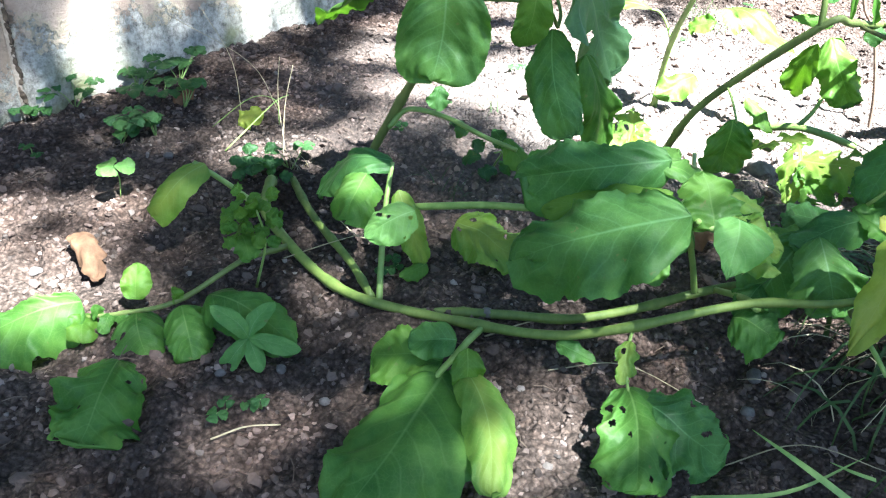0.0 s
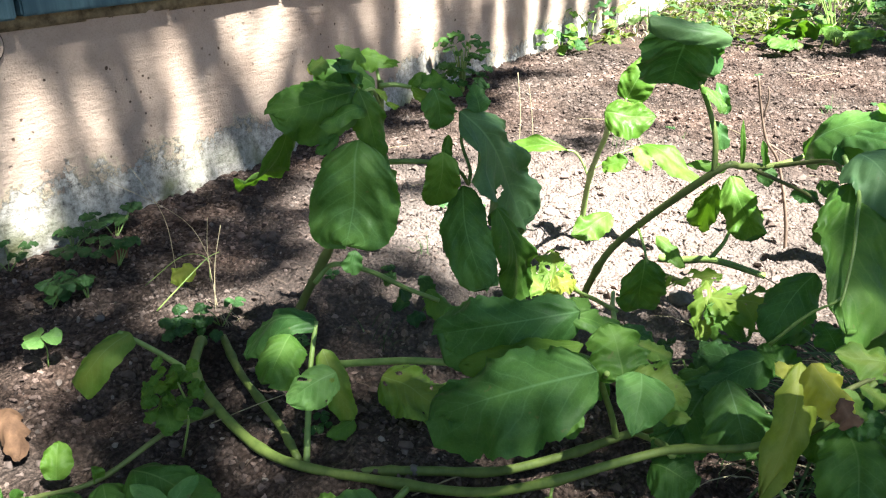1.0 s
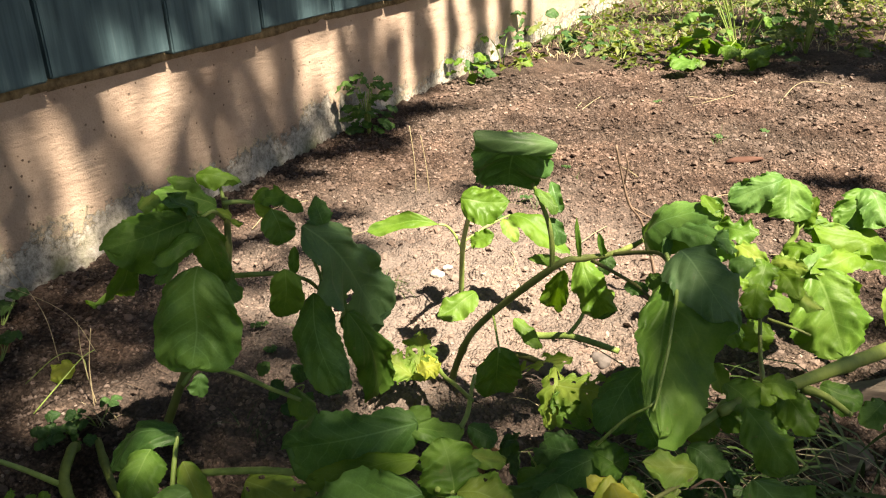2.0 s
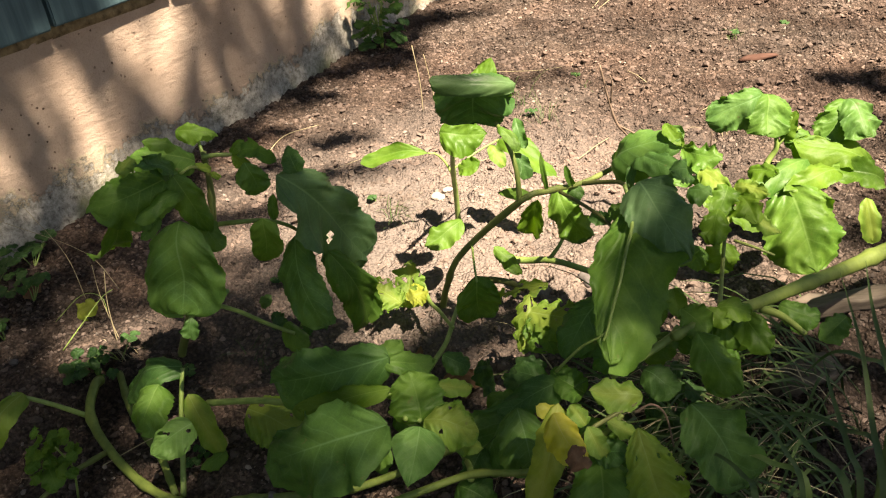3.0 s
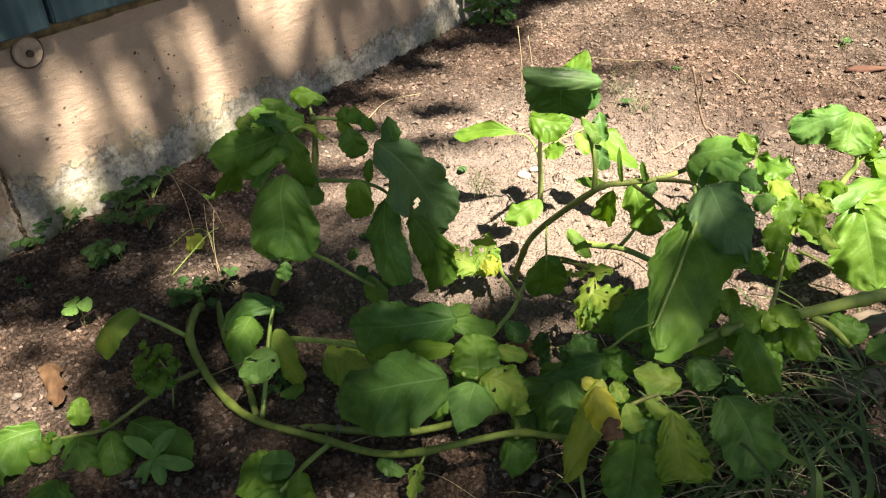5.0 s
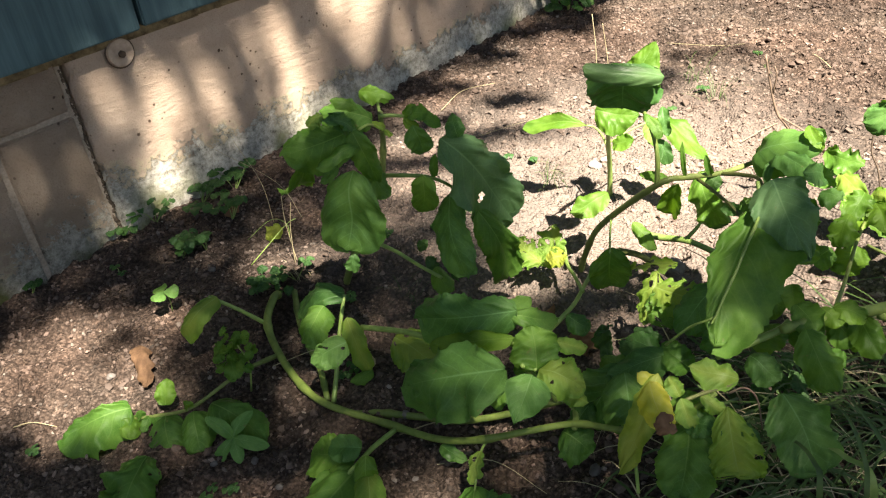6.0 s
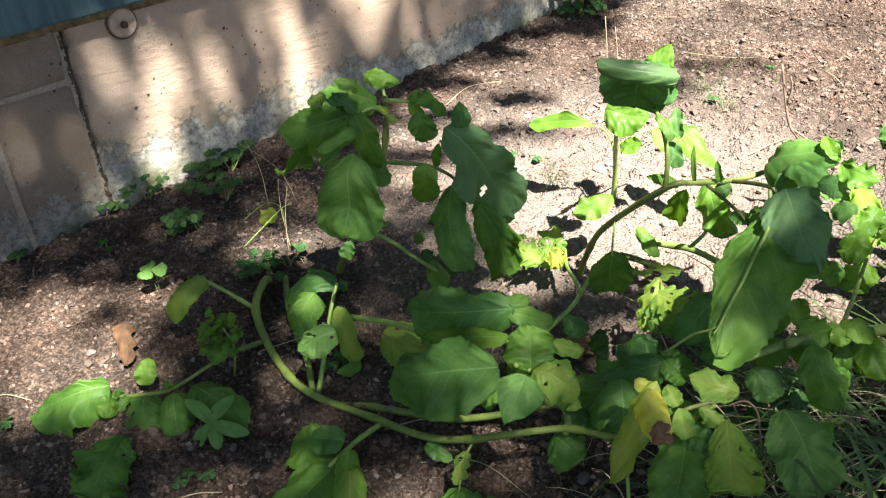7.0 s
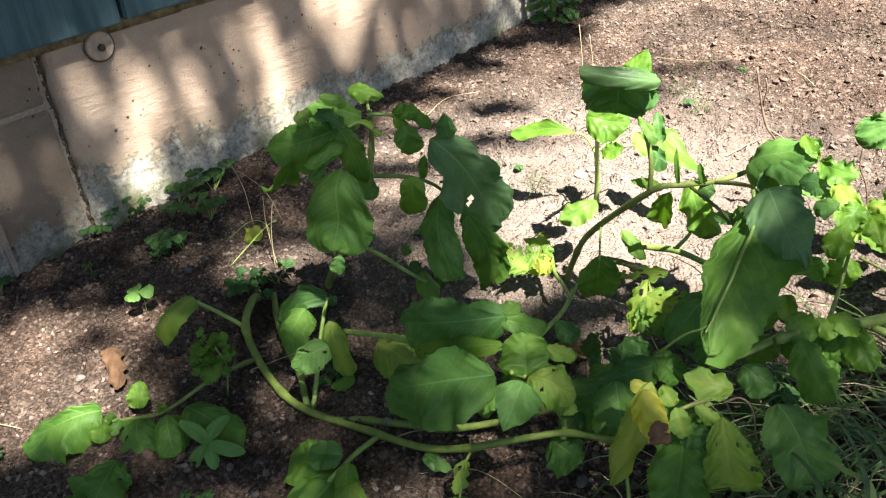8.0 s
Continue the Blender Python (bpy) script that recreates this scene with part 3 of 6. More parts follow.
leaf(shoot, (0.124, 0.970, 0.330), (0.108, 0.965, 0.327), 0.016, (0.29, -0.61, 0.74), YELLOW, seed=5)
leaf(shoot, (0.152, 1.005, 0.298), (0.074, 0.95, 0.29), 0.062, (0.3, -0.8, 0.42), GREEN, bend=0.14, cup=-0.6, wave=0.2, keel=-0.15, seed=6, shape=0.36, tipped=0.42)
leaf(shoot, (0.155, 0.985, 0.308), (0.131, 0.955, 0.333), 0.023, (0.27, -0.61, 0.74), TEAL, cup=0.6, wave=0.3, seed=27)
leaf(shoot, (0.127, 0.965, 0.335), (0.113, 0.945, 0.330), 0.020, (0.29, -0.61, 0.74), PALE, cup=-0.8, wave=0.3, seed=28)
leaf(shoot, (0.160, 1.000, 0.329), (0.132, 0.985, 0.346), 0.018, (0.27, -0.62, 0.73), BRIGHT, cup=-0.8, wave=0.3, seed=29)
leaf(shoot, (0.159, 0.985, 0.283), (0.122, 0.930, 0.282), 0.023, (0.27, -0.59, 0.76), GREEN, cup=-0.8, wave=0.3, seed=30)
leaf(shoot, (0.149, 0.985, 0.304), (0.136, 0.965, 0.336), 0.024, (0.27, -0.61, 0.74), TEAL, seed=7)
leaf(shoot, (0.078, 0.99, 0.262), (0.008, 1.07, 0.18), 0.046, (0.62, -0.7, 0.25), GREEN, wave=0.2, cup=-0.6, keel=0.2, shape=0.32, tipped=0.35, seed=8)
leaf(shoot, (0.131, 0.970, 0.264), (0.113, 0.950, 0.250), 0.015, (0.27, -0.58, 0.77), GREEN, seed=9)
leaf(shoot, (0.152, 0.986, 0.304), (0.17, 0.998, 0.226), 0.036, (0.45, -0.82, 0.25), GREEN, cup=-0.7, keel=0.2, shape=0.3, tipped=0.5, seed=10)
leaf(shoot, (0.138, 1.07, 0.323), (0.184, 1.066, 0.312), 0.027, (0.15, -0.7, 0.7), BRIGHT, cup=-0.90, bend=0.18, tipped=0.75, seed=11)
leaf(shoot, (0.172, 1.045, 0.318), (0.191, 1.030, 0.322), 0.008, (0.23, -0.63, 0.74), BRIGHT, seed=12)
leaf(shoot, (0.174, 1.045, 0.279), (0.163, 1.030, 0.296), 0.011, (0.24, -0.62, 0.75), PALE, seed=13)
leaf(shoot, (0.174, 1.045, 0.278), (0.188, 1.030, 0.276), 0.009, (0.23, -0.62, 0.75), PALE, seed=14)
leaf(shoot, (0.199, 1.055, 0.291), (0.216, 1.060, 0.306), 0.016, (0.21, -0.63, 0.74), BRIGHT, seed=15)
leaf(shoot, (0.207, 1.055, 0.294), (0.236, 1.050, 0.298), 0.024, (0.20, -0.63, 0.75), GREEN, seed=16)
leaf(shoot, (0.225, 1.01, 0.299), (0.231, 1.018, 0.255), 0.033, (0.25, -0.92, 0.25), TEAL, keel=0.15, shape=0.35, tipped=0.5, seed=17)
leaf(shoot, (0.228, 1.050, 0.293), (0.253, 1.030, 0.287), 0.020, (0.19, -0.63, 0.75), GREEN, wave=0.25, seed=18)
leaf(shoot, (0.201, 1.050, 0.293), (0.222, 1.040, 0.280), 0.016, (0.21, -0.63, 0.75), BRIGHT, seed=19)
leaf(shoot, (0.234, 0.992, 0.238), (0.221, 1.004, 0.177), 0.038, (0.05, -0.95, 0.25), GREEN, cup=-0.4, keel=0.12, shape=0.3, tipped=0.45, rag=0.5, seed=20)
leaf(shoot, (0.273, 1.040, 0.267), (0.266, 1.050, 0.295), 0.025, (0.17, -0.63, 0.75), TEAL, seed=21)
leaf(shoot, (0.239, 1.040, 0.244), (0.237, 1.030, 0.216), 0.013, (0.19, -0.61, 0.77), GREEN, seed=22)
leaf(shoot, (0.252, 1.03, 0.271), (0.322, 1.076, 0.128), 0.096, (0.66, -0.66, 0.36), SKYLIT, bend=0.07, cup=-0.35, wave=0.14, keel=0.14, holes=2, shape=0.34, tipped=0.28, seed=23)
leaf(shoot, (0.254, 1.036, 0.188), (0.277, 0.985, 0.092), 0.058, (-0.15, -0.88, 0.45), TEAL, cup=-0.6, wave=0.12, keel=0.12, shape=0.35, tipped=0.3, seed=24)
leaf(shoot, (0.29, 1.03, 0.164), (0.314, 1.07, 0.035), 0.062, (0.6, -0.76, 0.22), GREEN, cup=-0.6, wave=0.20, keel=0.2, shape=0.35, tipped=0.16, seed=25)
leaf(shoot, (0.212, 1.050, 0.059), (0.240, 1.020, 0.036), 0.035, (0.17, -0.54, 0.83), GREEN, cup=-0.80, seed=26)

# ---------------------------------------------------------------- arching plant in the sun
arch = thing("arching_plant", (0.406, 1.164, -0.015), "arching plant with a bent woody stem and hanging leaves", "plant", "broad-leaved plants")
stalk(arch, "stem", [(0.404, 1.166, -0.03), (0.417, 1.155, 0.020), (0.444, 1.120, 0.089), (0.523, 1.032, 0.201), (0.557, 1.050, 0.201), (0.600, 1.075, 0.194), (0.643, 1.105, 0.195), (0.668, 1.100, 0.219)], 0.0050, 0.0026, STEM_WOODY, nodes=5)
stalk(arch, "stem", [(0.522, 1.032, 0.198), (0.522, 1.040, 0.235), (0.516, 1.050, 0.263), (0.504, 1.055, 0.293)], 0.0034, 0.0024, STEM)
stalk(arch, "petiole", [(0.460, 1.100, 0.114), (0.460, 1.070, 0.107), (0.461, 1.042, 0.092)], 0.0016, 0.0014, PETIOLE)
stalk(arch, "side_stem", [(0.600, 1.075, 0.193), (0.623, 1.050, 0.204), (0.640, 1.020, 0.213), (0.643, 0.985, 0.204), (0.639, 0.960, 0.189)], 0.0028, 0.0020, STEM_DARK)
stalk(arch, "side_stem", [(0.571, 1.055, 0.196), (0.592, 1.030, 0.190), (0.613, 1.000, 0.183), (0.625, 0.980, 0.170), (0.632, 0.970, 0.156)], 0.0024, 0.0014, STEM_DARK)
leaf(arch, (0.488, 1.052, 0.354), (0.48, 1.07, 0.288), 0.088, (0.05, -0.9, 0.4), TEAL, shape=0.10, tipped=0.22, cup=-0.45, keel=0.10, bend=0.05, wave=0.09, rag=0.6, seed=31)
leaf(arch, (0.529, 1.040, 0.339), (0.439, 1.018, 0.363), 0.036, (0.03, -0.68, 0.73), SKYLIT, cup=-1.70, bend=0.04, shape=0.25, tipped=0.25, wave=0.05, rag=0.3, seed=32)
leaf(arch, (0.506, 1.050, 0.288), (0.525, 1.030, 0.265), 0.016, (0.01, -0.65, 0.76), GREEN, wave=0.25, seed=34)
leaf(arch, (0.527, 1.070, 0.289), (0.535, 1.050, 0.258), 0.017, (-0.00, -0.65, 0.76), TEAL, cup=0.80, wave=0.25, seed=35)
leaf(arch, (0.522, 1.060, 0.250), (0.535, 1.050, 0.221), 0.019, (-0.00, -0.63, 0.77), TEAL, seed=36)
leaf(arch, (0.556, 1.048, 0.204), (0.551, 1.045, 0.252), 0.007, (-0.02, -0.63, 0.78), GREEN, seed=37)
leaf(arch, (0.587, 1.065, 0.197), (0.580, 1.060, 0.226), 0.010, (-0.04, -0.62, 0.78), GREEN, seed=38)
leaf(arch, (0.576, 1.140, 0.163), (0.607, 1.110, 0.095), 0.054, (-0.34, -0.82, 0.46), GREEN, cup=-0.9, wave=0.3, lobes=0.15, shape=0.3, tipped=0.2, seed=39)
leaf(arch, (0.597, 1.070, 0.194), (0.586, 1.060, 0.177), 0.021, (-0.04, -0.61, 0.79), TEAL, seed=40)
leaf(arch, (0.548, 1.100, 0.166), (0.541, 1.130, 0.102), 0.033, (-0.01, -0.60, 0.80), BRIGHT, seed=41)
leaf(arch, (0.539, 1.045, 0.199), (0.500, 1.060, 0.202), 0.015, (0.00, -0.62, 0.79), GREEN, seed=42)
leaf(arch, (0.461, 1.059, 0.09), (0.461, 1.058, 0.028), 0.059, (0.2, -0.94, 0.25), GREEN, shape=0.32, tipped=0.32, cup=-0.30, rag=0.3, keel=0.08, seed=43)
leaf(arch, (0.488, 1.120, 0.095), (0.519, 1.100, 0.060), 0.022, (0.01, -0.58, 0.81), GREEN, seed=44)
leaf(arch, (0.642, 1.000, 0.193), (0.618, 0.990, 0.191), 0.027, (-0.07, -0.60, 0.80), GREEN, shape=0.55, seed=45)
leaf(arch, (0.601, 1.020, 0.179), (0.621, 1.000, 0.181), 0.019, (-0.06, -0.60, 0.80), TEAL, seed=46)
leaf(arch, (0.626, 0.990, 0.167), (0.617, 0.970, 0.140), 0.022, (-0.06, -0.58, 0.81), GREEN, seed=47)
leaf(arch, (0.644, 1.100, 0.197), (0.709, 1.030, 0.261), 0.057, (-0.10, -0.63, 0.77), TEAL, bend=0.22, cup=-0.9, wave=0.16, shape=0.3, tipped=0.3, seed=48)
leaf(arch, (0.664, 1.060, 0.226), (0.698, 0.990, 0.236), 0.036, (-0.10, -0.62, 0.78), TEAL, bend=0.15, cup=-0.60, seed=49)
leaf(arch, (0.693, 1.050, 0.268), (0.704, 1.020, 0.252), 0.016, (-0.12, -0.63, 0.77), BRIGHT, cup=0.60, seed=50)
leaf(arch, (0.660, 1.050, 0.225), (0.647, 1.020, 0.204), 0.011, (-0.08, -0.62, 0.78), TEAL, seed=51)
leaf(arch, (0.65, 0.985, 0.232), (0.684, 0.905, 0.176), 0.066, (-0.05, -0.7, 0.7), SKYLIT, bend=0.15, cup=-0.5, wave=0.16, keel=0.1, shape=0.25, tipped=0.55, seed=52)
leaf(arch, (0.705, 0.990, 0.230), (0.679, 0.970, 0.248), 0.031, (-0.12, -0.61, 0.78), TEAL, seed=53)
leaf(arch, (0.701, 0.980, 0.217), (0.720, 0.960, 0.218), 0.028, (-0.13, -0.60, 0.79), TEAL, seed=54)
leaf(arch, (0.686, 0.970, 0.167), (0.694, 0.950, 0.140), 0.034, (-0.11, -0.56, 0.82), GREEN, cup=-0.60, seed=55)
leaf(arch, (0.600, 0.930, 0.126), (0.552, 0.900, 0.071), 0.049, (-0.03, -0.54, 0.84), TEAL, seed=57, cup=-0.45)
leaf(arch, (0.637, 0.967, 0.207), (0.587, 0.828, 0.116), 0.108, (0.10, -0.66, 0.74), GREEN, left=1.15, right=0.55, bend=0.05, cup=-0.3, wave=0.24, keel=0.20, shape=0.30, tipped=0.50, rag=1.25, seed=56)
stalk(arch, "midrib", [(0.634, 0.984, 0.230), (0.637, 0.963, 0.213), (0.631, 0.934, 0.204), (0.620, 0.909, 0.192), (0.608, 0.881, 0.174), (0.596, 0.858, 0.158), (0.587, 0.843, 0.142), (0.582, 0.837, 0.135)], 0.0024, 0.0010, PETIOLE)
stalk(arch, "petiole", [(0.535, 0.860, 0.085), (0.561, 0.850, 0.120), (0.581, 0.845, 0.135), (0.593, 0.855, 0.139)], 0.0017, 0.0009, PETIOLE)

# ---------------------------------------------------------------- slender plant behind it
slender = thing("slender_plant", (0.44, 1.395, -0.02), "slender young plant with pale sunlit leaves", "plant", "broad-leaved plants")
stalk(slender, "stem", [(0.436, 1.398, -0.030), (0.439, 1.375, 0.049), (0.440, 1.345, 0.100), (0.443, 1.305, 0.145), (0.446, 1.262, 0.184), (0.441, 1.232, 0.207), (0.435, 1.208, 0.227)], 0.0046, 0.0028, PETIOLE, nodes=3)
stalk(slender, "petiole", [(0.440, 1.345, 0.098), (0.430, 1.350, 0.122), (0.418, 1.348, 0.138), (0.406, 1.346, 0.142)], 0.0022, 0.0014, PETIOLE)
stalk(slender, "petiole", [(0.441, 1.330, 0.118), (0.478, 1.350, 0.132), (0.516, 1.372, 0.140)], 0.0018, 0.0014, PETIOLE)
leaf(slender, (0.406, 1.346, 0.142), (0.3, 1.352, 0.136), 0.032, (0.05, -0.6, 0.8), BRIGHT, shape=0.8, bend=0.08, tipped=0.55, rag=0.3, seed=61)
leaf(slender, (0.448, 1.210, 0.092), (0.396, 1.180, 0.074), 0.036, (0.06, -0.60, 0.80), BRIGHT, wave=0.18, seed=62)
leaf(slender, (0.45, 1.3, 0.128), (0.482, 1.29, 0.142), 0.028, (0.03, -0.63, 0.78), BRIGHT, seed=63)
leaf(slender, (0.433, 1.207, 0.228), (0.494, 1.195, 0.223), 0.050, (0.05, -0.80, 0.58), BRIGHT, cup=-0.35, keel=0.15, shape=0.42, tipped=0.62, rag=0.5, seed=64)
leaf(slender, (0.479, 1.308, 0.222), (0.514, 1.317, 0.285), 0.050, (-0.25, -0.88, 0.35), BRIGHT, cup=-0.4, keel=0.18, serrate=0.10, shape=0.42, tipped=0.62, rag=0.5, seed=67)
stalk(slender, "petiole", [(0.442, 1.318, 0.135), (0.458, 1.308, 0.178), (0.472, 1.306, 0.206), (0.480, 1.308, 0.224)], 0.0018, 0.0013, PETIOLE)
leaf(slender, (0.516, 1.372, 0.14), (0.592, 1.3, 0.102), 0.042, (0.1, -0.5, 0.86), BRIGHT, serrate=0.08, tipped=0.6, seed=65)
leaf(slender, (0.5, 1.33, 0.15), (0.518, 1.31, 0.122), 0.024, (0, -0.64, 0.77), PALE, seed=66)

# ---------------------------------------------------------------- half-eaten low growth at its foot
low = thing("eaten_plant", (0.34, 1.15, -0.02), "low pale plant with leaves full of insect holes", "plant", "broad-leaved plants")
stalk(low, "stem", [(0.503, 1.160, 0.049), (0.532, 1.150, 0.050), (0.566, 1.130, 0.057), (0.618, 1.100, 0.048)], 0.0055, 0.0040, PETIOLE)
stalk(low, "petiole", [(0.560, 1.135, 0.057), (0.576, 1.140, 0.075), (0.587, 1.150, 0.091)], 0.0032, 0.0020, PETIOLE)
stalk(low, "stem", [(0.467, 1.130, 0.040), (0.496, 1.110, 0.046), (0.520, 1.090, 0.044)], 0.0050, 0.0040, STEM_DARK)
stalk(low, "stem", [(0.382, 0.910, 0.046), (0.402, 0.945, 0.050), (0.417, 0.990, 0.045), (0.426, 1.050, 0.036), (0.434, 1.090, 0.034)], 0.0034, 0.0026, PETIOLE)
stalk(low, "stem", [(0.385, 1.150, 0.031), (0.394, 1.110, 0.027), (0.409, 1.070, 0.034), (0.425, 1.020, 0.043)], 0.0030, 0.0026, PETIOLE)
leaf(low, (0.356, 1.130, 0.009), (0.372, 1.170, 0.055), 0.060, (0.09, -0.57, 0.82), PALE, eaten=0.22, lobes=0.3, seed=71)
leaf(low, (0.354, 1.120, 0.021), (0.313, 1.140, 0.052), 0.060, (0.11, -0.57, 0.82), PALE, eaten=0.25, lobes=0.25, seed=72)
leaf(low, (0.363, 1.120, 0.026), (0.392, 1.120, 0.038), 0.036, (0.08, -0.56, 0.82), YELLOW, eaten=0.3, seed=73)
leaf(low, (0.523, 1.020, 0.080), (0.507, 0.970, 0.033), 0.041, (0.01, -0.55, 0.84), PALE, eaten=0.3, lobes=0.2, seed=74)
leaf(low, (0.518, 1.000, 0.069), (0.582, 0.950, 0.072), 0.055, (-0.01, -0.55, 0.84), PALE, eaten=0.22, lobes=0.15, seed=75)
leaf(low, (0.486, 1.060, 0.051), (0.550, 1.050, 0.074), 0.034, (0.00, -0.56, 0.83), PALE, eaten=0.4, lobes=0.3, seed=76)
leaf(low, (0.532, 1.000, 0.067), (0.542, 0.950, 0.042), 0.049, (-0.01, -0.54, 0.84), GREEN, eaten=0.15, seed=77)

# ---------------------------------------------------------------- sprawling plant in front
sprawl = thing("sprawling_plant", (-0.06, 1.08, -0.03), "sprawling plant with thick stems lying on the soil", "plant", "broad-leaved plants")
stalk(sprawl, "stem", [(-0.071, 1.081, -0.023), (-0.063, 1.053, -0.009), (-0.059, 1.010, -0.024), (-0.020, 0.955, -0.037), (0.033, 0.905, -0.052), (0.087, 0.870, -0.053), (0.181, 0.841, -0.052), (0.261, 0.806, -0.037), (0.324, 0.783, -0.009), (0.385, 0.785, 0.010), (0.438, 0.793, 0.018), (0.492, 0.772, 0.034), (0.540, 0.764, 0.056), (0.572, 0.760, 0.090), (0.586, 0.766, 0.101)], 0.0066, 0.0026, STEM, nodes=7)
stalk(sprawl, "stem", [(0.132, 0.858, -0.056), (0.160, 0.864, -0.056), (0.220, 0.856, -0.050), (0.285, 0.855, -0.050), (0.355, 0.864, -0.037), (0.419, 0.876, -0.021), (0.491, 0.875, -0.001), (0.495, 0.875, -0.000)], 0.0052, 0.0040, STEM, nodes=5)
stalk(sprawl, "stem", [(-0.047, 1.093, -0.023), (-0.004, 1.010, -0.030), (0.052, 0.934, -0.045), (0.083, 0.878, -0.052)], 0.0048, 0.0042, STEM, nodes=3)
stalk(sprawl, "petiole", [(0.090, 0.880, -0.058), (0.088, 0.915, -0.030), (0.088, 0.955, 0.015), (0.092, 0.985, 0.052)], 0.0038, 0.0026, PETIOLE)
stalk(sprawl, "side_stem", [(0.117, 0.965, 0.010), (0.192, 0.930, 0.033), (0.257, 0.895, 0.050), (0.350, 0.865, 0.075), (0.392, 0.815, 0.076)], 0.0042, 0.0030, PETIOLE)
stalk(sprawl, "side_stem", [(-0.020, 0.951, -0.038), (-0.048, 0.901, -0.026), (-0.054, 0.862, -0.015), (-0.102, 0.831, -0.039), (-0.155, 0.825, -0.052), (-0.190, 0.819, -0.055)], 0.0035, 0.0019, STEM_WOODY, nodes=4)
stalk(sprawl, "petiole", [(-0.062, 1.010, -0.026), (-0.094, 0.995, 0.012), (-0.125, 0.980, 0.044)], 0.0036, 0.0026, PETIOLE)
stalk(sprawl, "petiole", [(0.435, 0.790, 0.014), (0.433, 0.820, 0.005), (0.421, 0.868, -0.016)], 0.0038, 0.0030, PETIOLE)
stalk(sprawl, "side_stem", [(0.196, 0.832, -0.052), (0.184, 0.785, -0.036), (0.172, 0.764, -0.040), (0.150, 0.735, -0.052), (0.128, 0.700, -0.058)], 0.0038, 0.0022, PETIOLE)
stalk(sprawl, "petiole", [(0.396, 0.810, 0.075), (0.405, 0.810, 0.054), (0.422, 0.805, 0.040)], 0.0026, 0.0020, PETIOLE)
stalk(sprawl, "petiole", [(0.403, 0.874, -0.025), (0.393, 0.860, 0.013), (0.377, 0.830, 0.063), (0.377, 0.810, 0.086)], 0.0034, 0.0026, PETIOLE)
stalk(sprawl, "side_stem", [(0.499, 0.762, 0.031), (0.524, 0.755, 0.058), (0.550, 0.750, 0.097), (0.571, 0.760, 0.103), (0.603, 0.780, 0.101)], 0.0028, 0.0018, STEM_DARK)
stalk(sprawl, "withered_stalk", [(0.599, 0.775, 0.093), (0.614, 0.770, 0.106), (0.626, 0.765, 0.096), (0.633, 0.760, 0.060)], 0.0013, 0.0008, TWIG)
stalk(sprawl, "petiole", [(0.497, 0.760, 0.028), (0.506, 0.730, 0.023), (0.510, 0.700, 0.015)], 0.0024, 0.0018, PETIOLE)
leaf(sprawl, (0.092, 0.986, 0.054), (0.010, 0.994, 0.008), 0.048, (-0.1, -0.45, 0.88), TEAL, bend=0.25, cup=-0.8, keel=0.1, shape=0.3, tipped=0.35, seed=280)
leaf(sprawl, (0.068, 0.962, 0.048), (0.052, 0.914, 0.016), 0.058, (0.05, -0.6, 0.8), GREEN, cup=-0.9, keel=0.15, shape=0.3, tipped=0.32, seed=84)
leaf(sprawl, (0.126, 0.89, 0.043), (0.08, 0.868, 0.024), 0.044, (0.12, -0.72, 0.66), MINT, eaten=0.05, shape=0.35, tipped=0.6, rag=0.5, keel=0.12, seed=85)
leaf(sprawl, (0.102, 0.955, 0.034), (0.13, 0.93, -0.037), 0.032, (0.35, -0.86, 0.3), PALE, cup=-0.6, wave=0.25, keel=0.15, shape=0.3, tipped=0.25, seed=86)
leaf(sprawl, (0.163, 0.966, -0.006), (0.236, 0.94, -0.032), 0.064, (0.2, -0.5, 0.85), PALE, eaten=0.08, keel=0.1, shape=0.35, tipped=0.32, seed=87)
leaf(sprawl, (0.362, 0.88, 0.112), (0.228, 0.902, 0.078), 0.080, (-0.08, -0.88, 0.42), TEAL, bend=0.12, cup=-0.8, wave=0.20, rag=1.3, keel=0.06, shape=0.34, tipped=0.20, seed=88)
leaf(sprawl, (0.353, 0.880, 0.105), (0.406, 0.900, 0.087), 0.036, (0.10, -0.53, 0.84), GREEN, seed=89)
leaf(sprawl, (0.346, 0.885, 0.101), (0.373, 0.910, 0.111), 0.025, (0.11, -0.53, 0.84), GREEN, seed=90)
leaf(sprawl, (0.362, 0.852, 0.092), (0.25, 0.872, 0.06), 0.036, (0.05, -0.6, 0.8), BRIGHT, bend=0.08, cup=-0.70, keel=0.15, shape=0.45, tipped=0.4, seed=91)
leaf(sprawl, (0.363, 0.782, 0.104), (0.224, 0.826, 0.03), 0.086, (-0.25, -0.8, 0.55), TEAL, bend=0.10, cup=-0.55, wave=0.22, keel=0.06, shape=0.36, tipped=0.30, rag=1.25, lobes=0.08, seed=192)
leaf(sprawl, (0.392, 0.815, 0.076), (0.383, 0.850, 0.116), 0.057, (0.10, -0.51, 0.86), GREEN, cup=-0.45, seed=93)
leaf(sprawl, (0.407, 0.850, 0.090), (0.446, 0.860, 0.077), 0.023, (0.07, -0.51, 0.86), PALE, wave=0.23, seed=94)
leaf(sprawl, (0.395, 0.815, 0.077), (0.446, 0.800, 0.067), 0.052, (0.07, -0.49, 0.87), PALE, eaten=0.06, wave=0.18, seed=95)
leaf(sprawl, (0.396, 0.768, 0.11), (0.381, 0.72, 0.082), 0.049, (0.15, -0.58, 0.8), MINT, shape=0.5, tipped=1.1, cup=0.25, keel=0.18, rag=0.25, seed=96)
